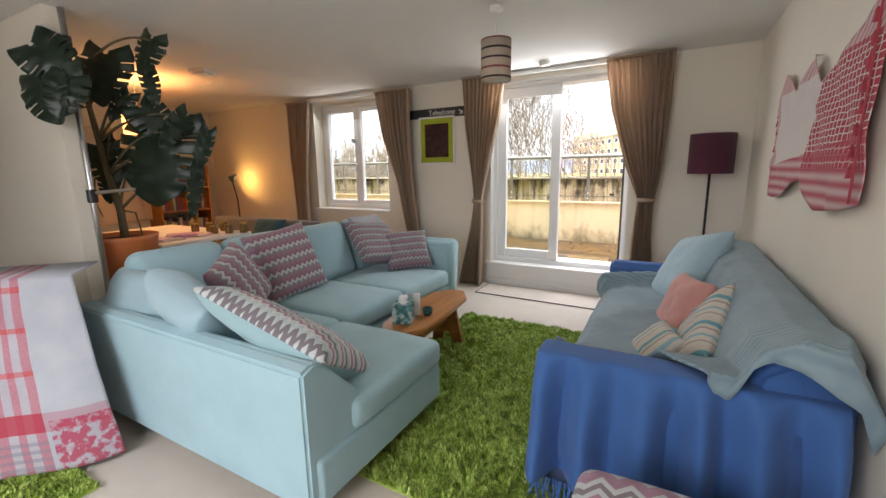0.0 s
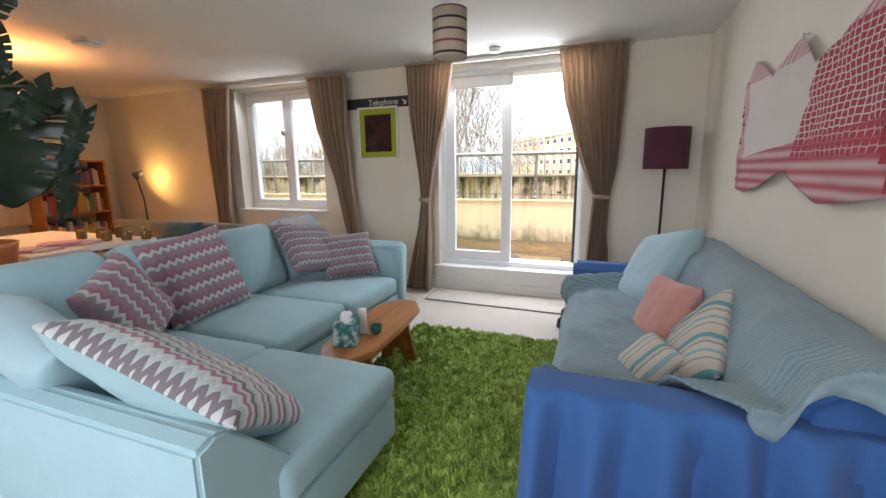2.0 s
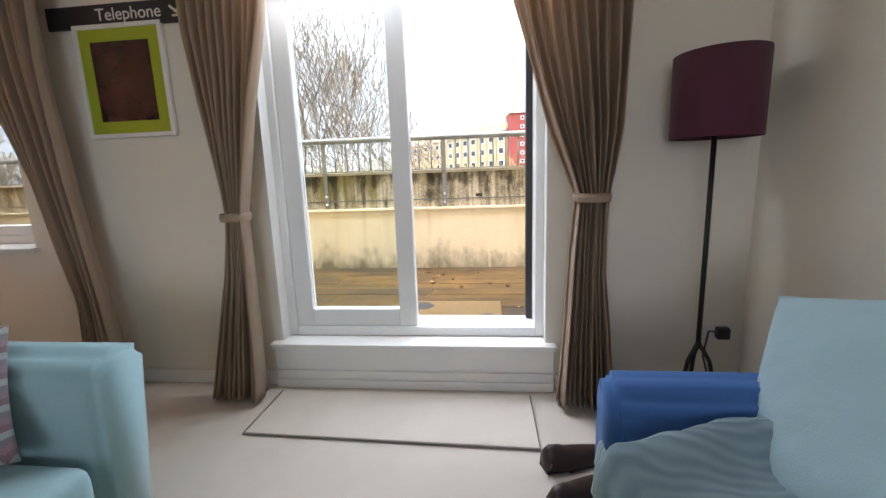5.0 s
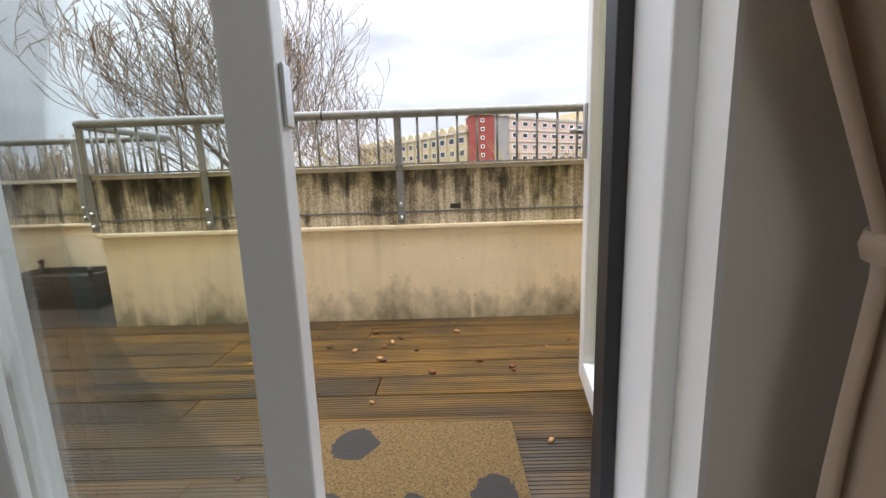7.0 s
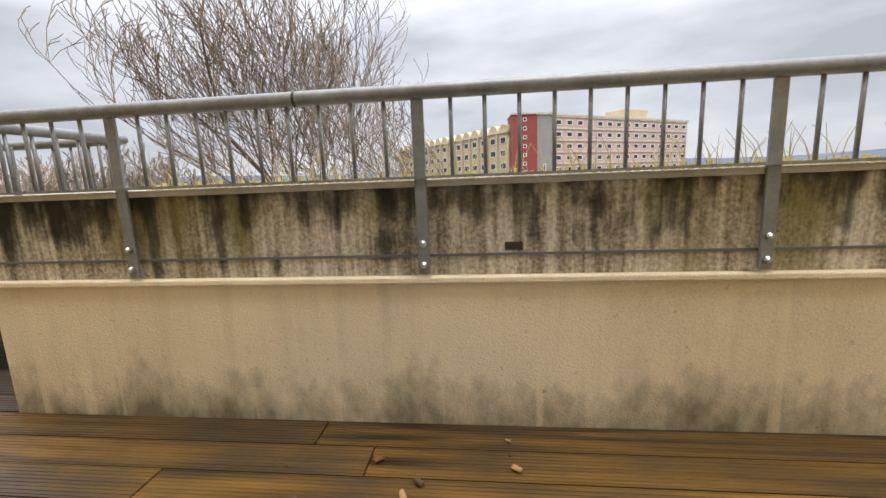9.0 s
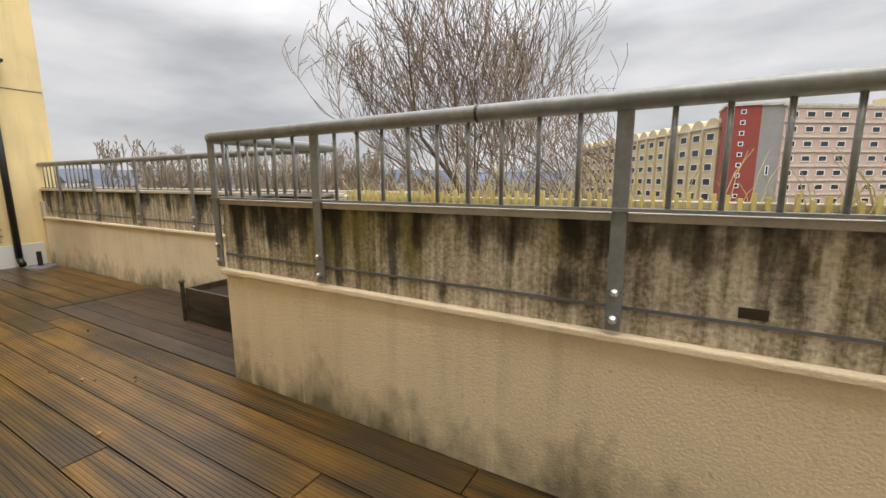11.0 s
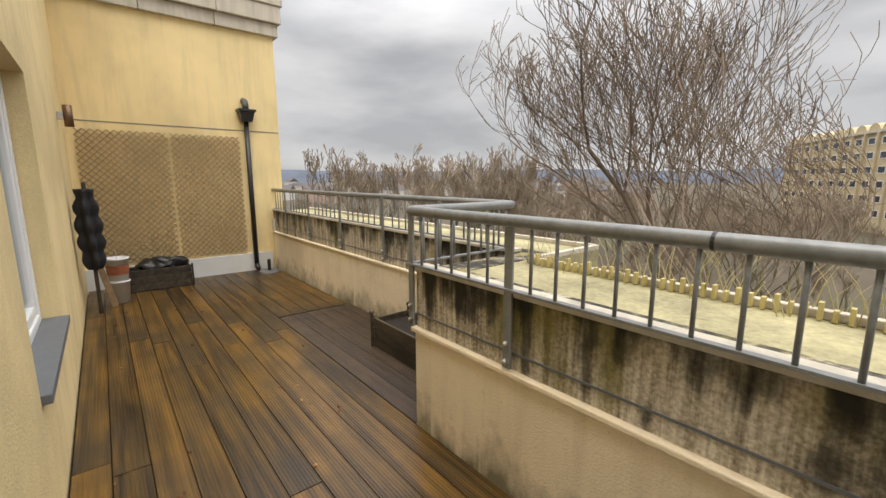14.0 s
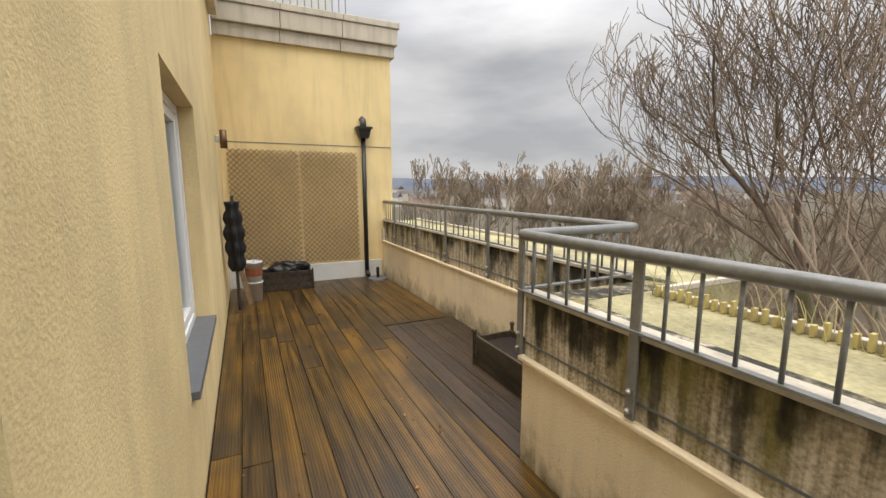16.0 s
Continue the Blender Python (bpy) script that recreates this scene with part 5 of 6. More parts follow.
# by the covered sofa
for k, (x, y) in enumerate(((1.52, -0.60), (1.50, -0.80))):
    shoe = thing("shoe", "dark brown leather shoe standing by the sofa arm", "shoe", (x, y, 0.001), -70 + 15 * k, "shoes by the sofa")
    bm = bmesh.new()
    rings = []
    for i in range(12):
        t = i / 11
        w = 0.032 + 0.018 * math.sin(math.pi * min(1, t * 1.1)) + 0.006 * t
        h = 0.085 - 0.045 * t if t > 0.35 else 0.095 - 0.05 * t
        rings.append([bm.verts.new((w * math.cos(a), -0.13 + 0.26 * t, 0.014 + max(0, math.sin(a)) * h * (1 if 0 < t < 1 else 0.75))) for a in (math.pi * q / 9 for q in range(10))])
    for a, c in zip(rings, rings[1:]):
        for q in range(9):
            bm.faces.new((a[q], a[q + 1], c[q + 1], c[q]))
    bm.faces.new(rings[0]), bm.faces.new(rings[-1][::-1])
    part("upper", bm, plain("brown_leather", (0.035, 0.02, 0.015), 0.45), shoe, smooth=True)
    part("sole", prism([(-0.034, -0.132), (0.034, -0.132), (0.045, 0.0), (0.048, 0.08), (0.03, 0.132), (-0.03, 0.132), (-0.046, 0.06), (-0.04, -0.02)], 0.0, 0.014, 0.002), M_BLACKRUB, shoe, "black rubber sole")
cab = thing("cable", "black power cable and plug by the wall socket", "cable", (0, 0, 0))
part("lead", tube([(2.36, -0.03, 0.34), (2.28, -0.06, 0.36), (2.24, -0.1, 0.25), (2.28, -0.14, 0.05), (2.2, -0.35, 0.008), (1.75, -0.55, 0.008), (1.5, -0.66, 0.008), (1.44, -0.62, 0.03), (1.42, -0.7, 0.05)], 0.005, 6), M_BLACKPLASTIC, cab, smooth=True)
part("plug", box((2.33, -0.055, 0.31), (2.39, -0.014, 0.37), 0.008), M_BLACKPLASTIC, cab)
so = thing("wall_socket", "white double wall socket", "socket", (2.36, -0.001, 0.34))
part("plate", box((-0.073, -0.011, -0.043), (0.073, -0.001, 0.043), 0.004), M_GLOSSWHITE, so)


# ---- terrace ----
Z = 0.25
tagged(part("terrace_slab", box((-6.3, 0.33, -0.3), (6.5, 2.72, 0.205)), M_SOIL), "dark terrace base under the decking", "terrace", kind="structure")
tagged(part("wall_return", box((-6.55, 0.33, -12), (-6.3, 2.93, 3.87)), M_YELLOW), "yellow rendered return wall of the building", "wall", kind="structure")
tagged(part("wall_upper", box((-6.3, 0.0, 2.56), (6.5, 0.155, 4.6)), M_YELLOW), "yellow rendered upper wall behind the facade", "wall", kind="structure")
corn = thing("cornice", "pale stone cornice above the return wall", "cornice", kind="structure")
for y0, y1, z0, z1 in ((0.345, 3.0, 3.87, 4.05), (0.345, 3.04, 4.054, 4.30), (0.345, 3.07, 4.304, 4.40)):
    for k in range(3):
        a, b = y0 + (y1 - y0) * k / 3, y0 + (y1 - y0) * (k + 1) / 3 - 0.006
        part("coping_stone", box((-6.55, a, z0), (-6.30 + (z1 - 3.87) * 0.22 + 0.02, b, z1), 0.01), M_STONE, corn)
tagged(part("trim", profile_along([(0.331, 4.05), (0.43, 4.05), (0.46, 4.6), (0.331, 4.6)], -6.05, 6.4, 0, 0.0), M_STONE), "stone eaves trim above the facade", "trim", kind="structure")
tagged(part("trim", box((-6.299, 0.335, 2.425), (-6.296, 2.92, 2.437)), M_LEAD), "thin expansion joint across the return wall", "joint", kind="structure")
tagged(part("upstand", box((-6.299, 0.331, 0.205), (-6.27, 2.70, 0.53), 0.004), M_LEADWHITE), "white flashing along the foot of the return wall", "flashing", kind="structure")
tagged(part("trim", box((-6.297, 2.72, 0.85), (-6.22, 2.95, 1.06), 0.005), M_STONE), "cream pier cap at the wall end", "pier", kind="structure")
bal = thing("upper_balcony_rail", "grey metal balcony rail above the cornice", "railing", (-6.5, 0, 4.41))
part("rail", tube([(0, 1.2, 0.42), (0, 2.3, 0.42)], 0.025, 8), M_GALV, bal)
for k in range(11):
    part("baluster", tube([(0, 1.22 + 0.105 * k, 0.0), (0, 1.22 + 0.105 * k, 0.42)], 0.009, 6), M_GALV, bal)
tagged(part("upper_storey", box((-9.5, 0.35, 4.4), (-6.75, 2.1, 5.6)), M_LEADWHITE), "white set-back upper storey", "building", kind="structure")


def parapet(name, label, x0, x1, y, depth):
    ob = thing(name, label, "parapet", kind="structure")
    part("rendered_base", box((x0, y, -12.0), (x1, y + depth, 0.835)), M_CREAMREN, ob)
    part("ledge", box((x0 - 0.02 if x0 > -2 else x0, y - 0.022, 0.836), (x1, y + 0.06, 0.862), 0.006), M_CREAMREN, ob)
    part("concrete_upstand", box((x0 - 0.0, y + 0.012, 0.863), (x1, y + depth, 1.195)), M_CONC, ob)
    part("cap_strip", box((x0 - 0.02 if x0 > -2 else x0, y - 0.008, 1.197), (x1, y + 0.09, 1.222), 0.004), M_STONE, ob)
    part("drip_line", box((x0, y + 0.008, 0.935), (x1, y + 0.0115, 0.945)), M_LEAD, ob)
    return ob


pn = parapet("parapet_near", "cream rendered parapet with stained mossy concrete above", -1.12, 6.5, 1.92, 0.20)
pf = parapet("parapet_far", "cream rendered parapet with stained concrete along the set-back", -6.28, -1.12, 2.74, 0.20)
ret = thing("parapet_return", "short parapet return between the two parapet lines", "parapet", kind="structure")
part("rendered_base", box((-1.119, 2.121, -12.0), (-0.92, 2.94, 0.835)), M_CREAMREN, ret)
part("concrete_upstand", box((-1.107, 2.121, 0.84), (-0.92, 2.94, 1.195)), M_CONC, ret)
roof = thing("parapet_roof", "broad flat mossy felt roof behind the railing", "flat roof", kind="structure")
part("felt", prism([(-0.919, 2.121), (6.5, 2.121), (6.5, 2.60), (-0.84, 2.60), (-0.84, 3.35), (-6.28, 3.35), (-6.28, 2.941), (-0.919, 2.941)], 1.05, 1.19), M_ROOF, roof)
ed = bmesh.new()
box_in(ed, (-0.86, 2.58, 1.191), (6.5, 2.62, 1.225), 0.004), box_in(ed, (-0.88, 2.621, 1.191), (-0.84, 3.35, 1.225), 0.004), box_in(ed, (-6.28, 3.33, 1.191), (-0.881, 3.37, 1.225), 0.004)
part("edge_trim", ed, M_STONE, roof, "pale roof edge trim")
spk = bmesh.new()
for k in range(170):
    x = -0.82 + 0.042 * k
    box_in(spk, (x, 2.545, 1.195), (x + 0.014, 2.575, 1.25 + 0.012 * math.sin(k * 2.3)), 0.0)
part("bird_spikes", spk, plain("yellowed_plastic", (0.48, 0.40, 0.16), 0.6), roof, "yellowed bird spikes")["kind"] = "stuff"
rng = random.Random(31)
tuft = bmesh.new()
for k in range(420):
    x, y = rng.uniform(-0.9, 6.3), 2.60 + rng.gauss(0, 0.05)
    a, h = rng.uniform(0, 6.28), rng.uniform(0.06, 0.24)
    dx, dy = 0.5 * h * math.cos(a), 0.5 * h * math.sin(a)
    tube_in(tuft, [(x, y, 1.19), (x + dx * 0.4, y + dy * 0.4, 1.19 + h * 0.6), (x + dx, y + dy, 1.19 + h)], [0.003, 0.002, 0.001], 3, False)
tagged(part("dry_grass", tuft, plain("dry_grass", (0.38, 0.33, 0.16), 0.9)), "dry grass tufts growing along the roof edge", "grass", kind="stuff")

# railing
RZ = 1.525
rl_ = thing("terrace_railing", "grey galvanised railing with thin balusters on the parapet", "railing")
part("handrail", tube([(6.5, 1.90, RZ), (-1.09, 1.90, RZ), (-1.135, 1.912, RZ), (-1.15, 1.955, RZ), (-1.14, 2.70, RZ), (-1.155, 2.755, RZ), (-1.20, 2.77, RZ), (-6.28, 2.77, RZ)], 0.027, 14), M_GALV, rl_, smooth=True)
part("joint_sleeve", tube([(0.335, 1.90, RZ), (0.345, 1.90, RZ)], 0.0285, 14), M_BLACKRUB, rl_)
bar = bmesh.new()
box_in(bar, (-1.15, 1.885, 1.226), (6.5, 1.915, 1.236)), box_in(bar, (-1.16, 1.916, 1.226), (-1.13, 2.75, 1.236)), box_in(bar, (-6.28, 2.755, 1.226), (-1.161, 2.785, 1.236))
part("bottom_bar", bar, M_GALV, rl_)
proto = part("baluster", tube([(0, 0, 1.236), (0, 0, RZ - 0.02)], 0.0075, 8), M_GALV, rl_, smooth=True)
posts = [-0.41, 0.78, 1.96, 3.15, 4.34, 5.53]
spots = []
for a, b in zip([-1.15] + posts, posts + [6.5]):
    n = max(1, round((b - a) / 0.115))
    spots += [(a + (b - a) * k / n, 1.90) for k in range(1, n)]
spots += [(-1.145, 2.0 + 0.115 * k) for k in range(7)]
fposts = [-1.9, -2.8, -3.75, -4.7, -5.6]
for a, b in zip([-1.16] + fposts, fposts + [-6.28]):
    n = max(1, round((a - b) / 0.115))
    spots += [(a + (b - a) * k / n, 2.77) for k in range(1, n)]
proto.location = (spots[0][0], spots[0][1], 0)
for x, y in spots[1:]:
    o = new("baluster", proto.data)
    o.parent, o.location = rl_, (x, y, 0)


def post(x, y):
    bm = bmesh.new()
    box_in(bm, (x - 0.022, y - 0.008, 0.875), (x + 0.022, y + 0.006, RZ - 0.01), 0.003)
    p = part("post", bm, M_GALV, rl_, "flat steel post bolted to the concrete")
    for z in (0.91, 0.99):
        b = part("bolt", lathe([(0.0, -0.004), (0.013, -0.004), (0.013, 0.008), (0.006, 0.016), (0.0, 0.016)], 8), M_CHROME, p)
        b.matrix_local = pose(x, y - 0.01, z, 90, 0, 0)


for x in posts:
    post(x, 1.905)
for x in fposts:
    post(x, 2.725)
post(-1.13, 1.905)
tagged(part("patch", box((1.08, 1.929, 0.955), (1.145, 1.931, 0.985), 0.0005), M_DARKWOOD), "dark rusty patch on the concrete upstand", "stain plate", kind="structure")

# side divider, pot
div = thing("divider_rail", "thin grey bars of a divider rail at the terrace side", "railing", (2.56, 0, 0))
part("rail", tube([(0, 0.36, 1.30), (0, 1.9, 1.30)], 0.015, 8), M_GALV, div)
part("kerb", box((-0.03, 0.36, 0.206), (0.03, 1.9, 0.275), 0.005), M_LEADWHITE, div)
for k in range(12):
    part("bar", tube([(0, 0.45 + 0.12 * k, 0.275), (0, 0.45 + 0.12 * k, 1.30)], 0.008, 6), M_GALV, div)
pt = thing("flower_pot", "wide terracotta flower pot of soil on the deck", "plant pot", (2.86, 1.42, 0.206))
part("pot", lathe([(0.0, 0.0), (0.16, 0.0), (0.24, 0.30), (0.26, 0.30), (0.265, 0.34), (0.235, 0.34), (0.22, 0.29), (0.0, 0.29)], 36), M_CLAY, pt, smooth=True)
part("soil", lathe([(0.0, 0.30), (0.222, 0.296)], 28), M_SOIL, pt)

# things on the terrace
tr = thing("trellis", "weathered wooden diamond trellis fixed to the yellow wall", "trellis", (-6.285, 0, 0))
TB, TT = 0.57, 2.33
for y0, y1 in ((0.42, 1.40), (1.43, 2.32)):
    for lay, sgn in ((0.0, 1), (0.008, -1)):
        k = 0
        span = (TT - TB)
        c = y0 - span if sgn > 0 else y0
        while c < (y1 if sgn > 0 else y1 + span):
            pts = []
            lo_t, hi_t = (max(0.0, y0 - c), min(span, y1 - c)) if sgn > 0 else (max(0.0, c - y1), min(span, c - y0))
            if hi_t - lo_t > 0.05:
                ya, yb = c + sgn * lo_t, c + sgn * hi_t
                za, zb = TB + lo_t, TB + hi_t
                h = 0.009
                x0, x1 = lay, lay + 0.007
                v = [(x0, ya - h, za), (x0, ya + h, za), (x0, yb + h, zb), (x0, yb - h, zb), (x1, ya - h, za), (x1, ya + h, za), (x1, yb + h, zb), (x1, yb - h, zb)]
                raw("slat", v, [(0, 1, 2, 3), (7, 6, 5, 4), (0, 4, 5, 1), (1, 5, 6, 2), (2, 6, 7, 3), (3, 7, 4, 0)], M_TRELLIS, tr)
            c += 0.08
dp = thing("downpipe", "black plastic downpipe with hopper on the yellow wall", "downpipe", (-6.24, 2.43, 0))
part("pipe", tube([(0, 0, 0.36), (0, 0, 2.56)], 0.035, 14), M_BLACKPLASTIC, dp, smooth=True)
part("shoe", tube([(0, 0, 0.36), (0.03, 0, 0.32), (0.09, 0.0, 0.29)], 0.036, 12), M_BLACKPLASTIC, dp, smooth=True)
hop = bmesh.new()
r = box_in(hop, (-0.055, -0.11, 2.56), (0.12, 0.11, 2.72), 0.006)
for v in hop.verts:
    if v.co.z < 2.6:
        v.co.x *= 0.7
        v.co.y *= 0.7
box_in(hop, (-0.055, -0.125, 2.7), (0.135, 0.125, 2.735), 0.004)
part("hopper", hop, M_BLACKPLASTIC, dp)
part("inlet", tube([(0.02, 0, 2.735), (0.02, 0, 2.80), (0.0, 0.0, 2.85), (-0.055, 0, 2.87)], 0.048, 14), plain("grey_pipe", (0.06, 0.06, 0.06), 0.5), dp, smooth=True)
wlp = thing("wall_light", "brushed copper cylinder wall light on the yellow facade", "wall lamp", (-5.3, 0.331, 2.36))
part("bracket", box((-0.03, 0.0, -0.04), (0.03, 0.05, 0.04), 0.004), M_CHROME, wlp)
part("cylinder", lathe([(0.0, -0.11), (0.04, -0.11), (0.04, 0.11), (0.0, 0.11)], 20), plain("copper_brown", (0.20, 0.12, 0.075), 0.4, metal=0.7), wlp, smooth=True).location = (0, 0.09, 0)


def planter(name, label, at, size, rz=0, knobs=False):
    w, d, h = size
    ob = thing(name, label, "planter", at, rz)
    for k in range(3):
        z0, z1 = h * k / 3 + 0.004, h * (k + 1) / 3
        part("plank", box((-w / 2, -d / 2, z0), (w / 2, -d / 2 + 0.02, z1), 0.003), M_DARKWOOD, ob)
        part("plank", box((-w / 2, d / 2 - 0.02, z0), (w / 2, d / 2, z1), 0.003), M_DARKWOOD, ob)
        part("plank", box((-w / 2, -d / 2 + 0.021, z0), (-w / 2 + 0.02, d / 2 - 0.021, z1), 0.003), M_DARKWOOD, ob)
        part("plank", box((w / 2 - 0.02, -d / 2 + 0.021, z0), (w / 2, d / 2 - 0.021, z1), 0.003), M_DARKWOOD, ob)
    part("soil", box((-w / 2 + 0.021, -d / 2 + 0.021, 0.01), (w / 2 - 0.021, d / 2 - 0.021, h - 0.05)), M_SOIL, ob)
    for x in (-w / 2 - 0.012, w / 2 + 0.012):
        for y in (-d / 2 - 0.012, d / 2 + 0.012):
            part("corner_post", box((x - 0.012, y - 0.012, 0.0), (x + 0.012, y + 0.012, h + 0.03), 0.003), M_DARKWOOD, ob)
            if knobs:
                s = bmesh.new()
                bmesh.ops.create_uvsphere(s, u_segments=10, v_segments=8, radius=0.022)
                part("knob", s, M_DARKWOOD, ob, smooth=True).location = (x, y, h + 0.048)
    return ob


planter("planter_box", "long weathered wooden planter under the trellis", (-5.98, 1.11, Z + 0.002), (0.34, 0.70, 0.28))
planter("planter_box", "dark square wooden planter with round corner knobs", (-1.95, 2.50, Z + 0.002), (0.72, 0.36, 0.26), 0, True)
sack = bmesh.new()
bmesh.ops.create_icosphere(sack, subdivisions=4, radius=1.0)
bmesh.ops.transform(sack, matrix=Matrix.Diagonal((0.14, 0.30, 0.10, 1)), verts=sack.verts)
ruffle(sack, 0.05, 9)
ruffle(sack, 0.02, 30)
s_ = part("compost_bag", sack, M_BLACKPLASTIC, smooth=True)
s_.location = (-5.98, 1.15, Z + 0.31)
tagged(s_, "crumpled black plastic bag lying in the planter", "plastic bag")
for k, (x, y, z, r0) in enumerate(((-5.42, 0.66, 0.0, 0.105), (-5.42, 0.66, 0.272, 0.115))):
    b = thing("bucket", "white plastic bucket, one stacked on the other", "bucket", (x, y, Z + 0.002 + z), 0, "stacked buckets")
    part("tub", lathe([(0.0, 0.0), (r0 * 0.82, 0.0), (r0, 0.24), (r0 * 1.05, 0.24), (r0 * 1.05, 0.265), (r0 * 0.96, 0.265), (r0 * 0.8, 0.012), (0.0, 0.012)], 28), plain("white_bucket", (0.7, 0.69, 0.68), 0.4, 0.08), b, smooth=True)
    if k:
        part("label", lathe([(r0 * 0.90 + 0.001, 0.07), (r0 * 0.97 + 0.002, 0.18)], 28), plain("brown_label", (0.30, 0.10, 0.05), 0.5, 0.4, 30), b, "brown printed label")
        part("handle", tube([(r0 * math.cos(a), 0.0, 0.262 + 0.09 * math.sin(a)) for a in (math.pi * q / 12 for q in range(13))], 0.004, 6), M_GALV, b)
um = thing("patio_umbrella", "folded black garden parasol leaning on the yellow wall", "parasol", (-5.0, 0.47, Z))
cn = bmesh.new()
rings = []
for i in range(26):
    t = i / 25
    rad = 0.088 * (0.5 + 0.5 * math.sin(math.pi * (0.12 + 0.8 * t))) + 0.03 * abs(math.sin(t * 14))
    rings.append([cn.verts.new((rad * (1 + 0.28 * math.sin(5 * a + t * 3)) * math.cos(a), rad * 0.85 * (1 + 0.28 * math.sin(5 * a + t * 3)) * math.sin(a) , 0.50 + 0.85 * t)) for a in (2 * math.pi * q / 40 for q in range(40))])
for a, b in zip(rings, rings[1:]):
    for q in range(40):
        cn.faces.new((a[q], a[(q + 1) % 40], b[(q + 1) % 40], b[q]))
cn.faces.new(rings[0]), cn.faces.new(rings[-1])
part("canopy", cn, plain("black_canvas", (0.012, 0.012, 0.014), 0.8, 0.3), um, smooth=True)
part("pole", tube([(0, 0, 0.002), (0, 0, 1.42)], 0.018, 8), M_DARKWOOD, um)
bt = part("batten", box((-0.015, -0.03, 0.0), (0.015, 0.03, 0.75), 0.003), M_TRELLIS)
bt.matrix_world = pose(-5.22, 0.60, Z + 0.004, 11, 0, 0)
tagged(bt, "short wooden board leaning on the wall", "board")
dr = thing("drain_cover", "round dark drain with a short vent pipe", "drain", (-6.0, 2.55, Z + 0.001))
part("plate", lathe([(0.0, 0.0), (0.16, 0.0), (0.15, 0.02), (0.0, 0.025)], 24), M_LEAD, dr)
part("vent_pipe", tube([(0, 0, 0.02), (0, 0, 0.20)], 0.025, 10), M_BLACKPLASTIC, dr)
dm = thing("coir_mat", "brown coir doormat with dark flower print outside the door", "doormat", (0.93, 0.545, Z + 0.002))
n = Nodes("coir_with_flowers")
vo = n.node("ShaderNodeTexVoronoi")
n.link(n.mapped((4.2, 4.2, 1)), vo.inputs[0])
vo.inputs["Scale"].default_value, vo.inputs["Randomness"].default_value = 1.0, 0.5
c = n.ramp(n.noise(120, 3), [(0.3, (0.10, 0.06, 0.02)), (0.7, (0.27, 0.17, 0.06))])
c = n.mix(n.math("LESS_THAN", vo.outputs["Distance"], n.math("MULTIPLY_ADD", n.noise(22, 2), 0.25, 0.22)), c, (0.05, 0.045, 0.04))
n.bump(n.noise(220, 3), 0.9, 0.01)
part("coir_pad", box((-0.345, -0.185, 0.0), (0.345, 0.20, 0.018), 0.005), n.done(c, 0.95), dm)
rng = random.Random(77)
M_CRUMB = [plain("dead_leaf", c, 0.8) for c in ((0.16, 0.06, 0.02), (0.40, 0.22, 0.09), (0.09, 0.05, 0.025))]
lit = [(0.97, 1.16), (0.70, 1.32), (0.72, 1.30), (1.2, 1.27), (0.55, 1.42), (0.88, 1.42), (0.70, 1.47), (0.74, 1.52), (0.78, 1.58), (0.62, 1.68), (1.1, 1.66), (0.4, 1.48), (1.35, 1.2)]
lit += [(rng.uniform(-5.5, 2.3), rng.uniform(0.45, 1.85)) for _ in range(60)]
for k, (x, y) in enumerate(lit):
    w = 0.018 if k < 13 else rng.uniform(0.006, 0.013)
    bm = box((-w, -w * 0.6, 0.0), (w, w * 0.6, w * 0.7), w * 0.25, 1)
    ruffle(bm, w * 0.3, 60, k)
    o = part("fallen_leaf", bm, M_CRUMB[k % 3])
    o.matrix_world = pose(x, y, Z + 0.003, 0, 0, rng.uniform(0, 180))
    tagged(o, "curled brown dead leaf on the decking", "leaf", group="fallen leaves")

# ---- distance ----
GZ = -11.0
n = Nodes("winter_ground")
M_GROUND = n.done(n.ramp(n.noise(0.03, 6), [(0.35, (0.055, 0.045, 0.03)), (0.5, (0.09, 0.07, 0.045)), (0.65, (0.07, 0.07, 0.035))]), 0.95)
bm = bmesh.new()
bmesh.ops.create_grid(bm, x_segments=2, y_segments=2, size=4000)
g_ = part("ground", bm, M_GROUND)
g_.location = (0, 0, GZ)
tagged(g_, "brown winter parkland far below the terrace", "ground", kind="structure")
road = part("road", box((-60, 17, GZ + 0.02), (40, 27, GZ + 0.10)), plain("asphalt", (0.06, 0.06, 0.065), 0.8, 0.2, 0.5))
tagged(road, "grey asphalt street and car park below", "road", kind="structure")
hill = bmesh.new()
prev = None
for k in range(160):
    a = radians(-60 + 200 * k / 159)
    d = 1500
    h = 24 + 16 * noise.noise(Vector((k * 0.07, 0, 0))) + 5 * noise.noise(Vector((k * 0.4, 3, 0)))
    x, y = d * math.sin(-a), d * math.cos(a)
    cur = [hill.verts.new((x, y, GZ)), hill.verts.new((x * 1.1, y * 1.1, h + 10)), hill.verts.new((x * 1.6, y * 1.6, GZ))]
    if prev:
        hill.faces.new((prev[0], cur[0], cur[1], prev[1])), hill.faces.new((prev[1], cur[1], cur[2], prev[2]))
    prev = cur
tagged(part("backdrop", hill, plain("far_wooded_hill", (0.085, 0.10, 0.13), 1.0, 0.25, 0.01, bump=0.0, fine=0.05)), "far dark wooded hills on the horizon", "hills", kind="structure")


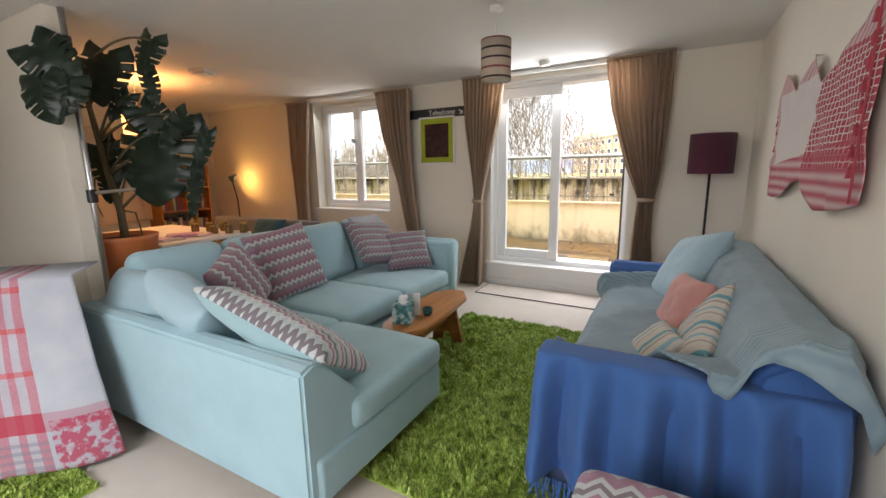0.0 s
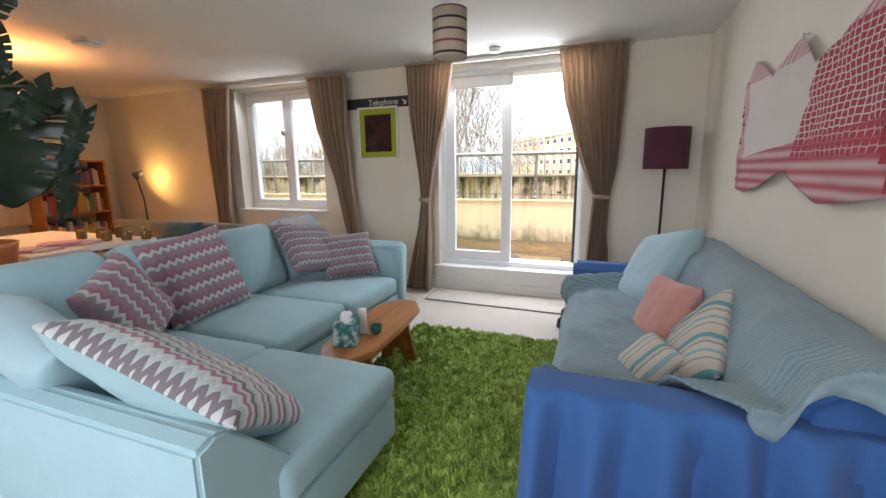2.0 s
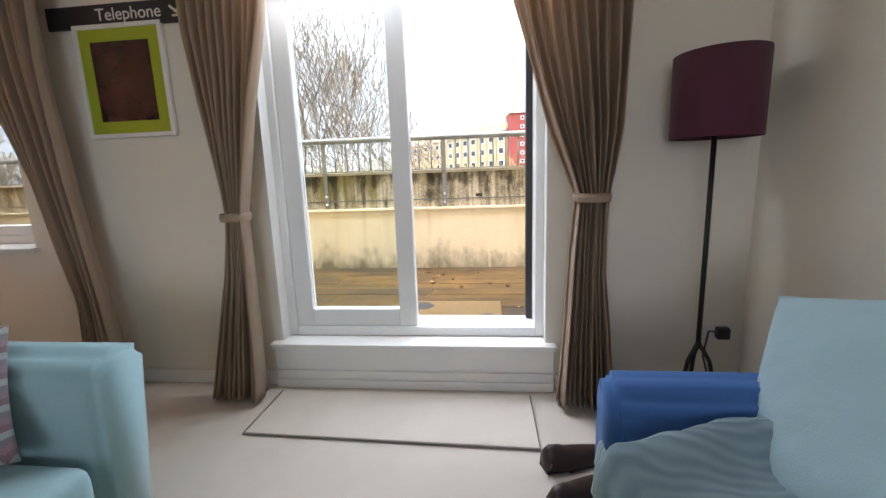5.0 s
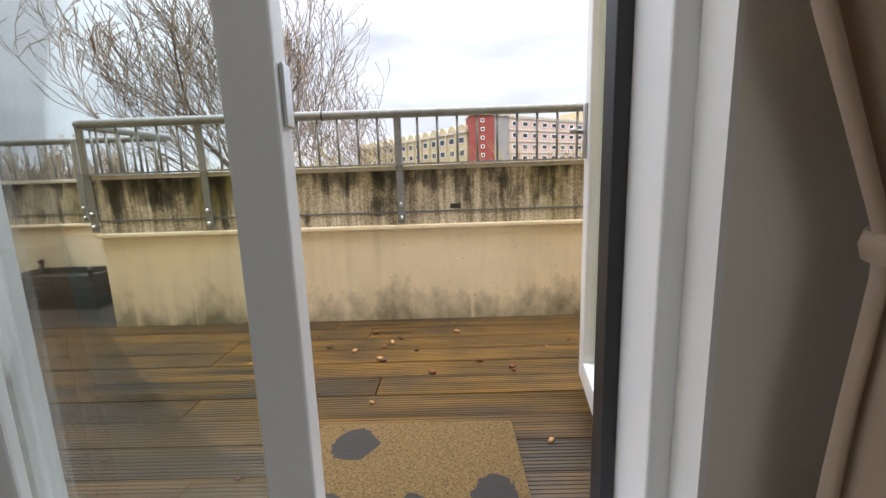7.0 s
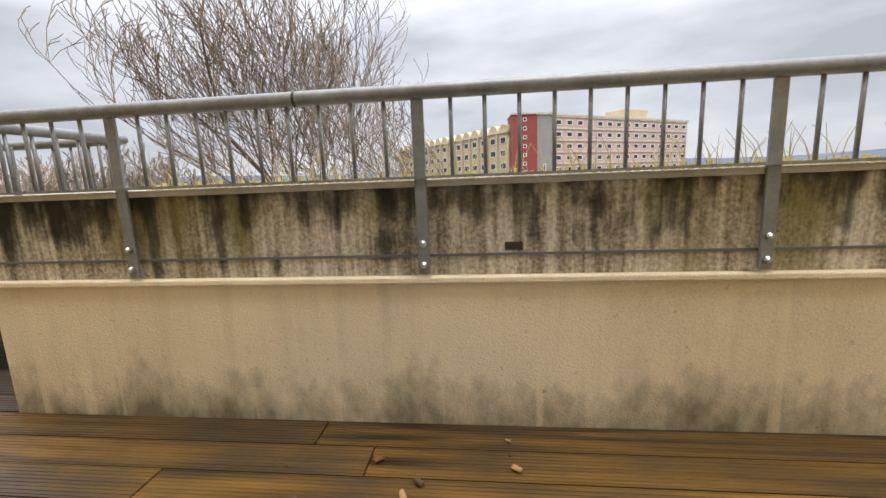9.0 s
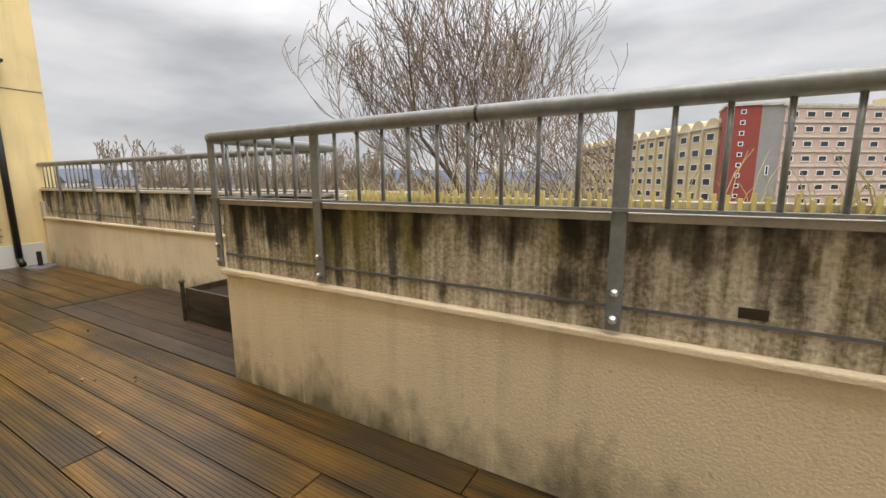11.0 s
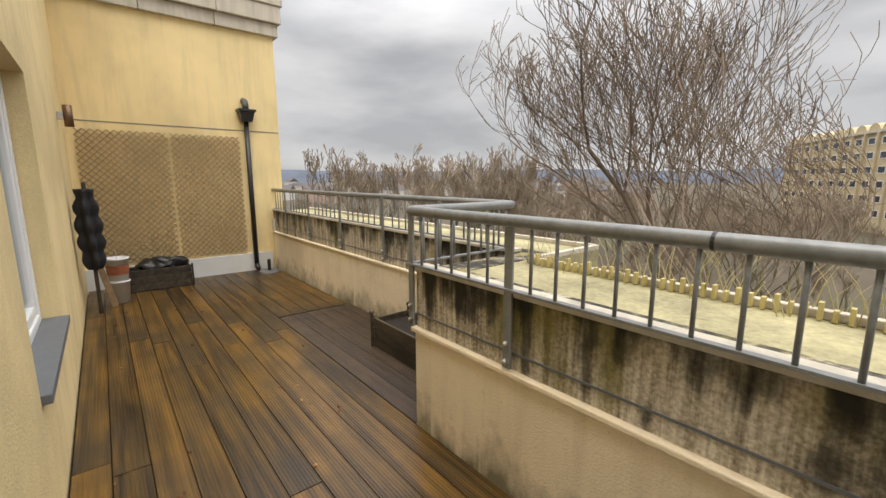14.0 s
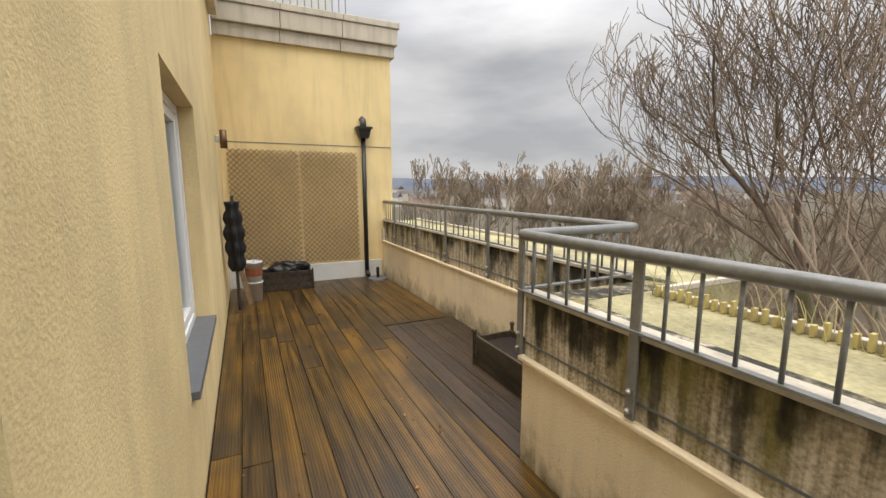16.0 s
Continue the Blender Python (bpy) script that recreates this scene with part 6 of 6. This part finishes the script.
def bare_tree(name, label, at, height, seed, levels, material, spread=0.55, trunk=0.16, sides=5, fork=0.28, lift=0.25, nuts=False, thin=0.012, many=3, turn=0):
    r = random.Random(seed)
    ob = thing(name, label, "tree", at, turn)
    V, F, TV, TF = [], [], [], []

    def limb(points, radii, vs, fs, k):
        base = len(vs)
        for i, p in enumerate(points):
            d = (points[min(i + 1, len(points) - 1)] - points[max(0, i - 1)]).normalized()
            u = d.orthogonal().normalized()
            w = d.cross(u)
            for q in range(k):
                a = 2 * math.pi * q / k
                vs.append(p + (u * math.cos(a) + w * math.sin(a)) * radii[i])
        for i in range(len(points) - 1):
            for q in range(k):
                fs.append((base + i * k + q, base + i * k + (q + 1) % k, base + (i + 1) * k + (q + 1) % k, base + (i + 1) * k + q))

    tips = []

    def grow(p, d, length, rad, level):
        pts, rr = [p], [rad]
        steps = 4 if level < 3 else 3
        for i in range(steps):
            d = (d + Vector((r.gauss(0, 0.16), r.gauss(0, 0.16), r.gauss(0, 0.10) + lift * 0.35))).normalized()
            out = math.hypot(p.x, p.y)
            if out > height * 0.2:
                d = (d - Vector((p.x, p.y, 0)) / out * 0.16 * (out - height * 0.2)).normalized()
            p = p + d * length / steps
            pts.append(p)
            rr.append(max(thin, rad * (1 - 0.38 * (i + 1) / steps)))
        if level < 2:
            limb(pts, rr, TV, TF, sides + 2)
        else:
            limb(pts, rr, V, F, sides if level < 4 else 3)
        if level >= levels:
            tips.append(p)
            return
        kids = many if 1 < level < levels - 1 else 3 if level < levels - 1 else r.choice((2, 3))
        for c in range(kids):
            i = steps if c == 0 else r.randint(2, steps)
            side = Vector((r.gauss(0, 1), r.gauss(0, 1), r.gauss(0.15, 0.6))).normalized()
            nd = (d + side * spread * (0.5 if c == 0 else 1.25)).normalized()
            grow(pts[i], nd, length * r.uniform(0.60, 0.84) * (0.78 if level >= levels - 2 else 1.0), rr[i] * (0.74 if c == 0 else 0.5), level + 1)

    grow(Vector((0, 0, 0)), Vector((0, 0, 1)), height * fork, trunk, 0)
    raw("trunk", TV, TF, M_BARK, ob, True)
    raw("crown", V, F, material, ob)["kind"] = "stuff"
    if nuts:
        nv, nf = [], []
        for p in r.sample(tips, min(len(tips), 90)):
            b = len(nv)
            q = p - Vector((0, 0, 0.08))
            nv += [q + Vector(o) * 0.03 for o in ((1, 0, 0), (-1, 0, 0), (0, 1, 0), (0, -1, 0), (0, 0, 1), (0, 0, -1))]
            nf += [tuple(b + i for i in t) for t in ((0, 2, 4), (2, 1, 4), (1, 3, 4), (3, 0, 4), (2, 0, 5), (1, 2, 5), (3, 1, 5), (0, 3, 5))]
        raw("seed_balls", nv, nf, M_TWIG, ob)["kind"] = "stuff"
    return ob


bare_tree("plane_tree", "tall bare plane tree with seed balls and mossy limbs", (-6.2, 14.0, GZ), 20.0, 12, 6, M_TWIG, 0.54, 0.40, 5, 0.36, 0.26, True, 0.009, 5, 185)
protos = [bare_tree("bare_tree", "bare brown winter tree in the valley", (-30 - 9 * k, 60 + 6 * k, GZ), 16.0, 40 + k, 6, M_HAZYTWIG, 0.50, 0.24, 4, 0.27, 0.40, False, 0.028) for k in range(3)]
for p in protos:
    p["group"] = "valley trees"
rng = random.Random(4)
bands = [(40, 38, 64, 55, 88, 1.15), (110, 6, 40, 42, 110, 0.70), (60, 18, 62, 26, 46, 0.42), (34, -40, 8, 42, 100, 0.46), (24, 63, 82, 80, 160, 0.5)]
spots = [b for b in bands for _ in range(b[0])]
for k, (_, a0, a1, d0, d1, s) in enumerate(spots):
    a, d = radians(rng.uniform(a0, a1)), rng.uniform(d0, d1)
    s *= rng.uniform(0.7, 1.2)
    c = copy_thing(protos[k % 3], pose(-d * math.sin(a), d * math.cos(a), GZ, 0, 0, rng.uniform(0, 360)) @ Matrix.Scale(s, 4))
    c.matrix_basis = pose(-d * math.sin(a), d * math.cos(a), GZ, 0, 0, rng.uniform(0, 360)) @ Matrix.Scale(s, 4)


def building(name, label, a, b, z0, z1, depth, material, cols, rows, win, win_mat, base_z=None, frame_mat=None):
    """A block whose front runs from a to b; windows are set into its front."""
    ax, bx = Vector((*a, 0)), Vector((*b, 0))
    length = (bx - ax).length
    ang = math.atan2(b[1] - a[1], b[0] - a[0])
    ob = thing(name, label, "building", (a[0], a[1], 0), math.degrees(ang))
    part("wall", box((0, 0, GZ), (length, depth, z1)), material, ob)
    part("roof", box((-0.3, -0.3, z1 + 0.01), (length + 0.3, depth + 0.3, z1 + 0.5)), M_STONE, ob)
    w, h = win
    me = None
    for r_ in range(rows):
        for c_ in range(cols):
            x = length * (c_ + 0.5) / cols
            z = z1 - (z1 - z0) * (r_ + 0.55) / rows
            if me is None:
                o = part("window", rect_frame(-w / 2, w / 2, -h / 2, h / 2, -0.12, -0.002, 0.14, 0.0), frame_mat or M_GLOSSWHITE, ob)
                g = part("pane", box((-w / 2 + 0.14, -0.05, -h / 2 + 0.14), (w / 2 - 0.14, -0.01, h / 2 - 0.14)), win_mat, o)
                me = (o.data, g.data)
            else:
                o = new("window", me[0])
                o.parent = ob
                g = new("pane", me[1])
                g.parent = o
            o.location = (x, 0, z)
    return ob, length


M_DARKPANE = plain("dark_window_glass", (0.03, 0.035, 0.04), 0.1, 0.3, 0.5)
M_BRICKRED = plain("red_brick", (0.27, 0.06, 0.045), 0.85, 0.15, 0.8, bump=0.2, fine=6)
M_PINKCONC = plain("pinkish_concrete", (0.50, 0.37, 0.31), 0.85, 0.12, 0.5, bump=0.1, fine=4)
M_YELCONC = plain("ochre_concrete", (0.50, 0.41, 0.25), 0.85, 0.12, 0.5, bump=0.1, fine=4)
M_GREYCONC = plain("grey_concrete", (0.28, 0.27, 0.25), 0.85, 0.12, 0.5)
building("red_tower", "red brick stair tower with a column of small windows", (7.4, 110), (13.6, 110.5), -8, 16.0, 9, M_BRICKRED, 1, 11, (0.9, 0.9), M_DARKPANE)
building("grey_stair_core", "grey concrete core beside the red tower", (13.62, 110.6), (17.4, 111), -8, 15.8, 8, M_GREYCONC, 1, 1, (0.6, 2.0), M_DARKPANE)
slab, L = building("long_apartment_block", "long pale concrete apartment block with rows of windows", (17.5, 110.8), (64, 144), -8, 15.5, 12, M_PINKCONC, 15, 8, (2.0, 1.25), M_DARKPANE)
for r_ in range(8):
    part("floor_band", box((0, -0.22, 15.5 - 23.5 * r_ / 8 - 0.35), (L, -0.003, 15.5 - 23.5 * r_ / 8)), M_STONE, slab)
part("plant_room", box((30, 2, 16.05), (40, 9, 18.6)), M_YELCONC, slab, "ochre rooftop plant room")
cres, L = building("ochre_crescent", "ochre concrete apartment block with barrel roof bays", (-36, 178), (6.6, 114), -8, 12.3, 12, M_YELCONC, 16, 6, (2.6, 1.7), M_DARKPANE)
for k in range(16):
    bay = bmesh.new()
    x0, w = L * k / 16 + 0.2, L / 16 - 0.4
    tube_in(bay, [(x0 + w / 2, 0.0, 12.4), (x0 + w / 2, 9, 12.4)], w / 2, 16)
    part("barrel_roof", bay, M_YELCONC, cres)
    part("pier", box((L * k / 16 - 0.25, -0.5, GZ), (L * k / 16 + 0.25, -0.003, 12.3)), M_YELCONC, cres)
rng = random.Random(14)
M_TOWN = [plain("town_wall", c, 0.9) for c in ((0.6, 0.58, 0.54), (0.42, 0.3, 0.24), (0.5, 0.45, 0.38))]
M_SLATE = plain("slate_roof", (0.10, 0.09, 0.09), 0.8)
for k in range(70):
    a, d = radians(rng.uniform(25, 82)), rng.uniform(170, 620)
    w, h = rng.uniform(9, 20), rng.uniform(5, 12)
    x, y = -d * math.sin(a), d * math.cos(a)
    ho = thing("house", "pale distant house with a slate roof", "house", (x, y, GZ), rng.uniform(0, 90), "distant houses")
    part("wall", box((-w / 2, -4, 0), (w / 2, 4, h)), M_TOWN[k % 3], ho)
    part("roof", profile_along([(-4.3, h), (4.3, h), (0, h + 3)], -w / 2 - 0.3, w / 2 + 0.3, 0), M_SLATE, ho)
for k in range(9):
    cr = thing("parked_car", "small parked car on the street below", "car", (-16 + 3.1 * k, 21 + (k % 2) * 3.5, GZ + 0.101), 90, "parked cars")
    col = plain("car_paint", rng.choice(((0.6, 0.6, 0.62), (0.05, 0.06, 0.12), (0.3, 0.02, 0.02), (0.75, 0.75, 0.75))), 0.25, 0.03)
    part("body", profile_along([(-2.1, 0.35), (2.1, 0.35), (2.1, 0.8), (1.2, 0.95), (0.6, 1.45), (-1.2, 1.45), (-1.9, 0.95), (-2.1, 0.9)], -0.85, 0.85, 1, 0.05), col, cr)
    for x in (-1.3, 1.3):
        for y in (-0.78, 0.78):
            part("wheel", tube([(x, y - 0.1, 0.31), (x, y + 0.1, 0.31)], 0.31, 16), M_BLACKRUB, cr)

# ---- decking boards ----
def board_mesh(name, length, width, material):
    """A grooved plank along x."""
    n = 9
    prof = [(-width / 2, -0.025), (width / 2, -0.025), (width / 2, 0.0)]
    for k in range(n):
        c = width / 2 - width * (k + 0.5) / n
        q = width / n * 0.22
        prof += [(c + q, 0.0), (c + q * 0.6, -0.002), (c - q * 0.6, -0.002), (c - q, 0.0)]
    prof.append((-width / 2, 0.0))
    v = [(s * length / 2, y, z) for s in (-1, 1) for y, z in prof]
    m = len(prof)
    f = [(k, (k + 1) % m, m + (k + 1) % m, m + k) for k in range(m)] + [tuple(range(m))[::-1], tuple(range(m, 2 * m))]
    me = bpy.data.meshes.new(name)
    me.from_pydata(v, [], f)
    me.materials.append(material)
    return me


deck = thing("deck", "wet weathered grooved timber decking", "decking", kind="structure")
rng = random.Random(2)
meshes = {L: board_mesh("deck_board", L - 0.006, 0.152, M_DECK) for L in (2.4, 2.65, 3.0, 3.6)}
y = 0.42
while y < 2.72:
    x = -6.29 - rng.uniform(0, 1.0) if y < 1.9 else -6.29
    end = 4.0 if y < 1.9 else -4.0
    while x < end:
        L = rng.choice((2.4, 3.0, 3.6)) if y < 1.9 else 2.65
        o = new("deck_board", meshes[L])
        o.parent = deck
        o.location = (x + L / 2, y, Z + rng.uniform(-0.0012, 0.0012))
        x += L
    y += 0.158
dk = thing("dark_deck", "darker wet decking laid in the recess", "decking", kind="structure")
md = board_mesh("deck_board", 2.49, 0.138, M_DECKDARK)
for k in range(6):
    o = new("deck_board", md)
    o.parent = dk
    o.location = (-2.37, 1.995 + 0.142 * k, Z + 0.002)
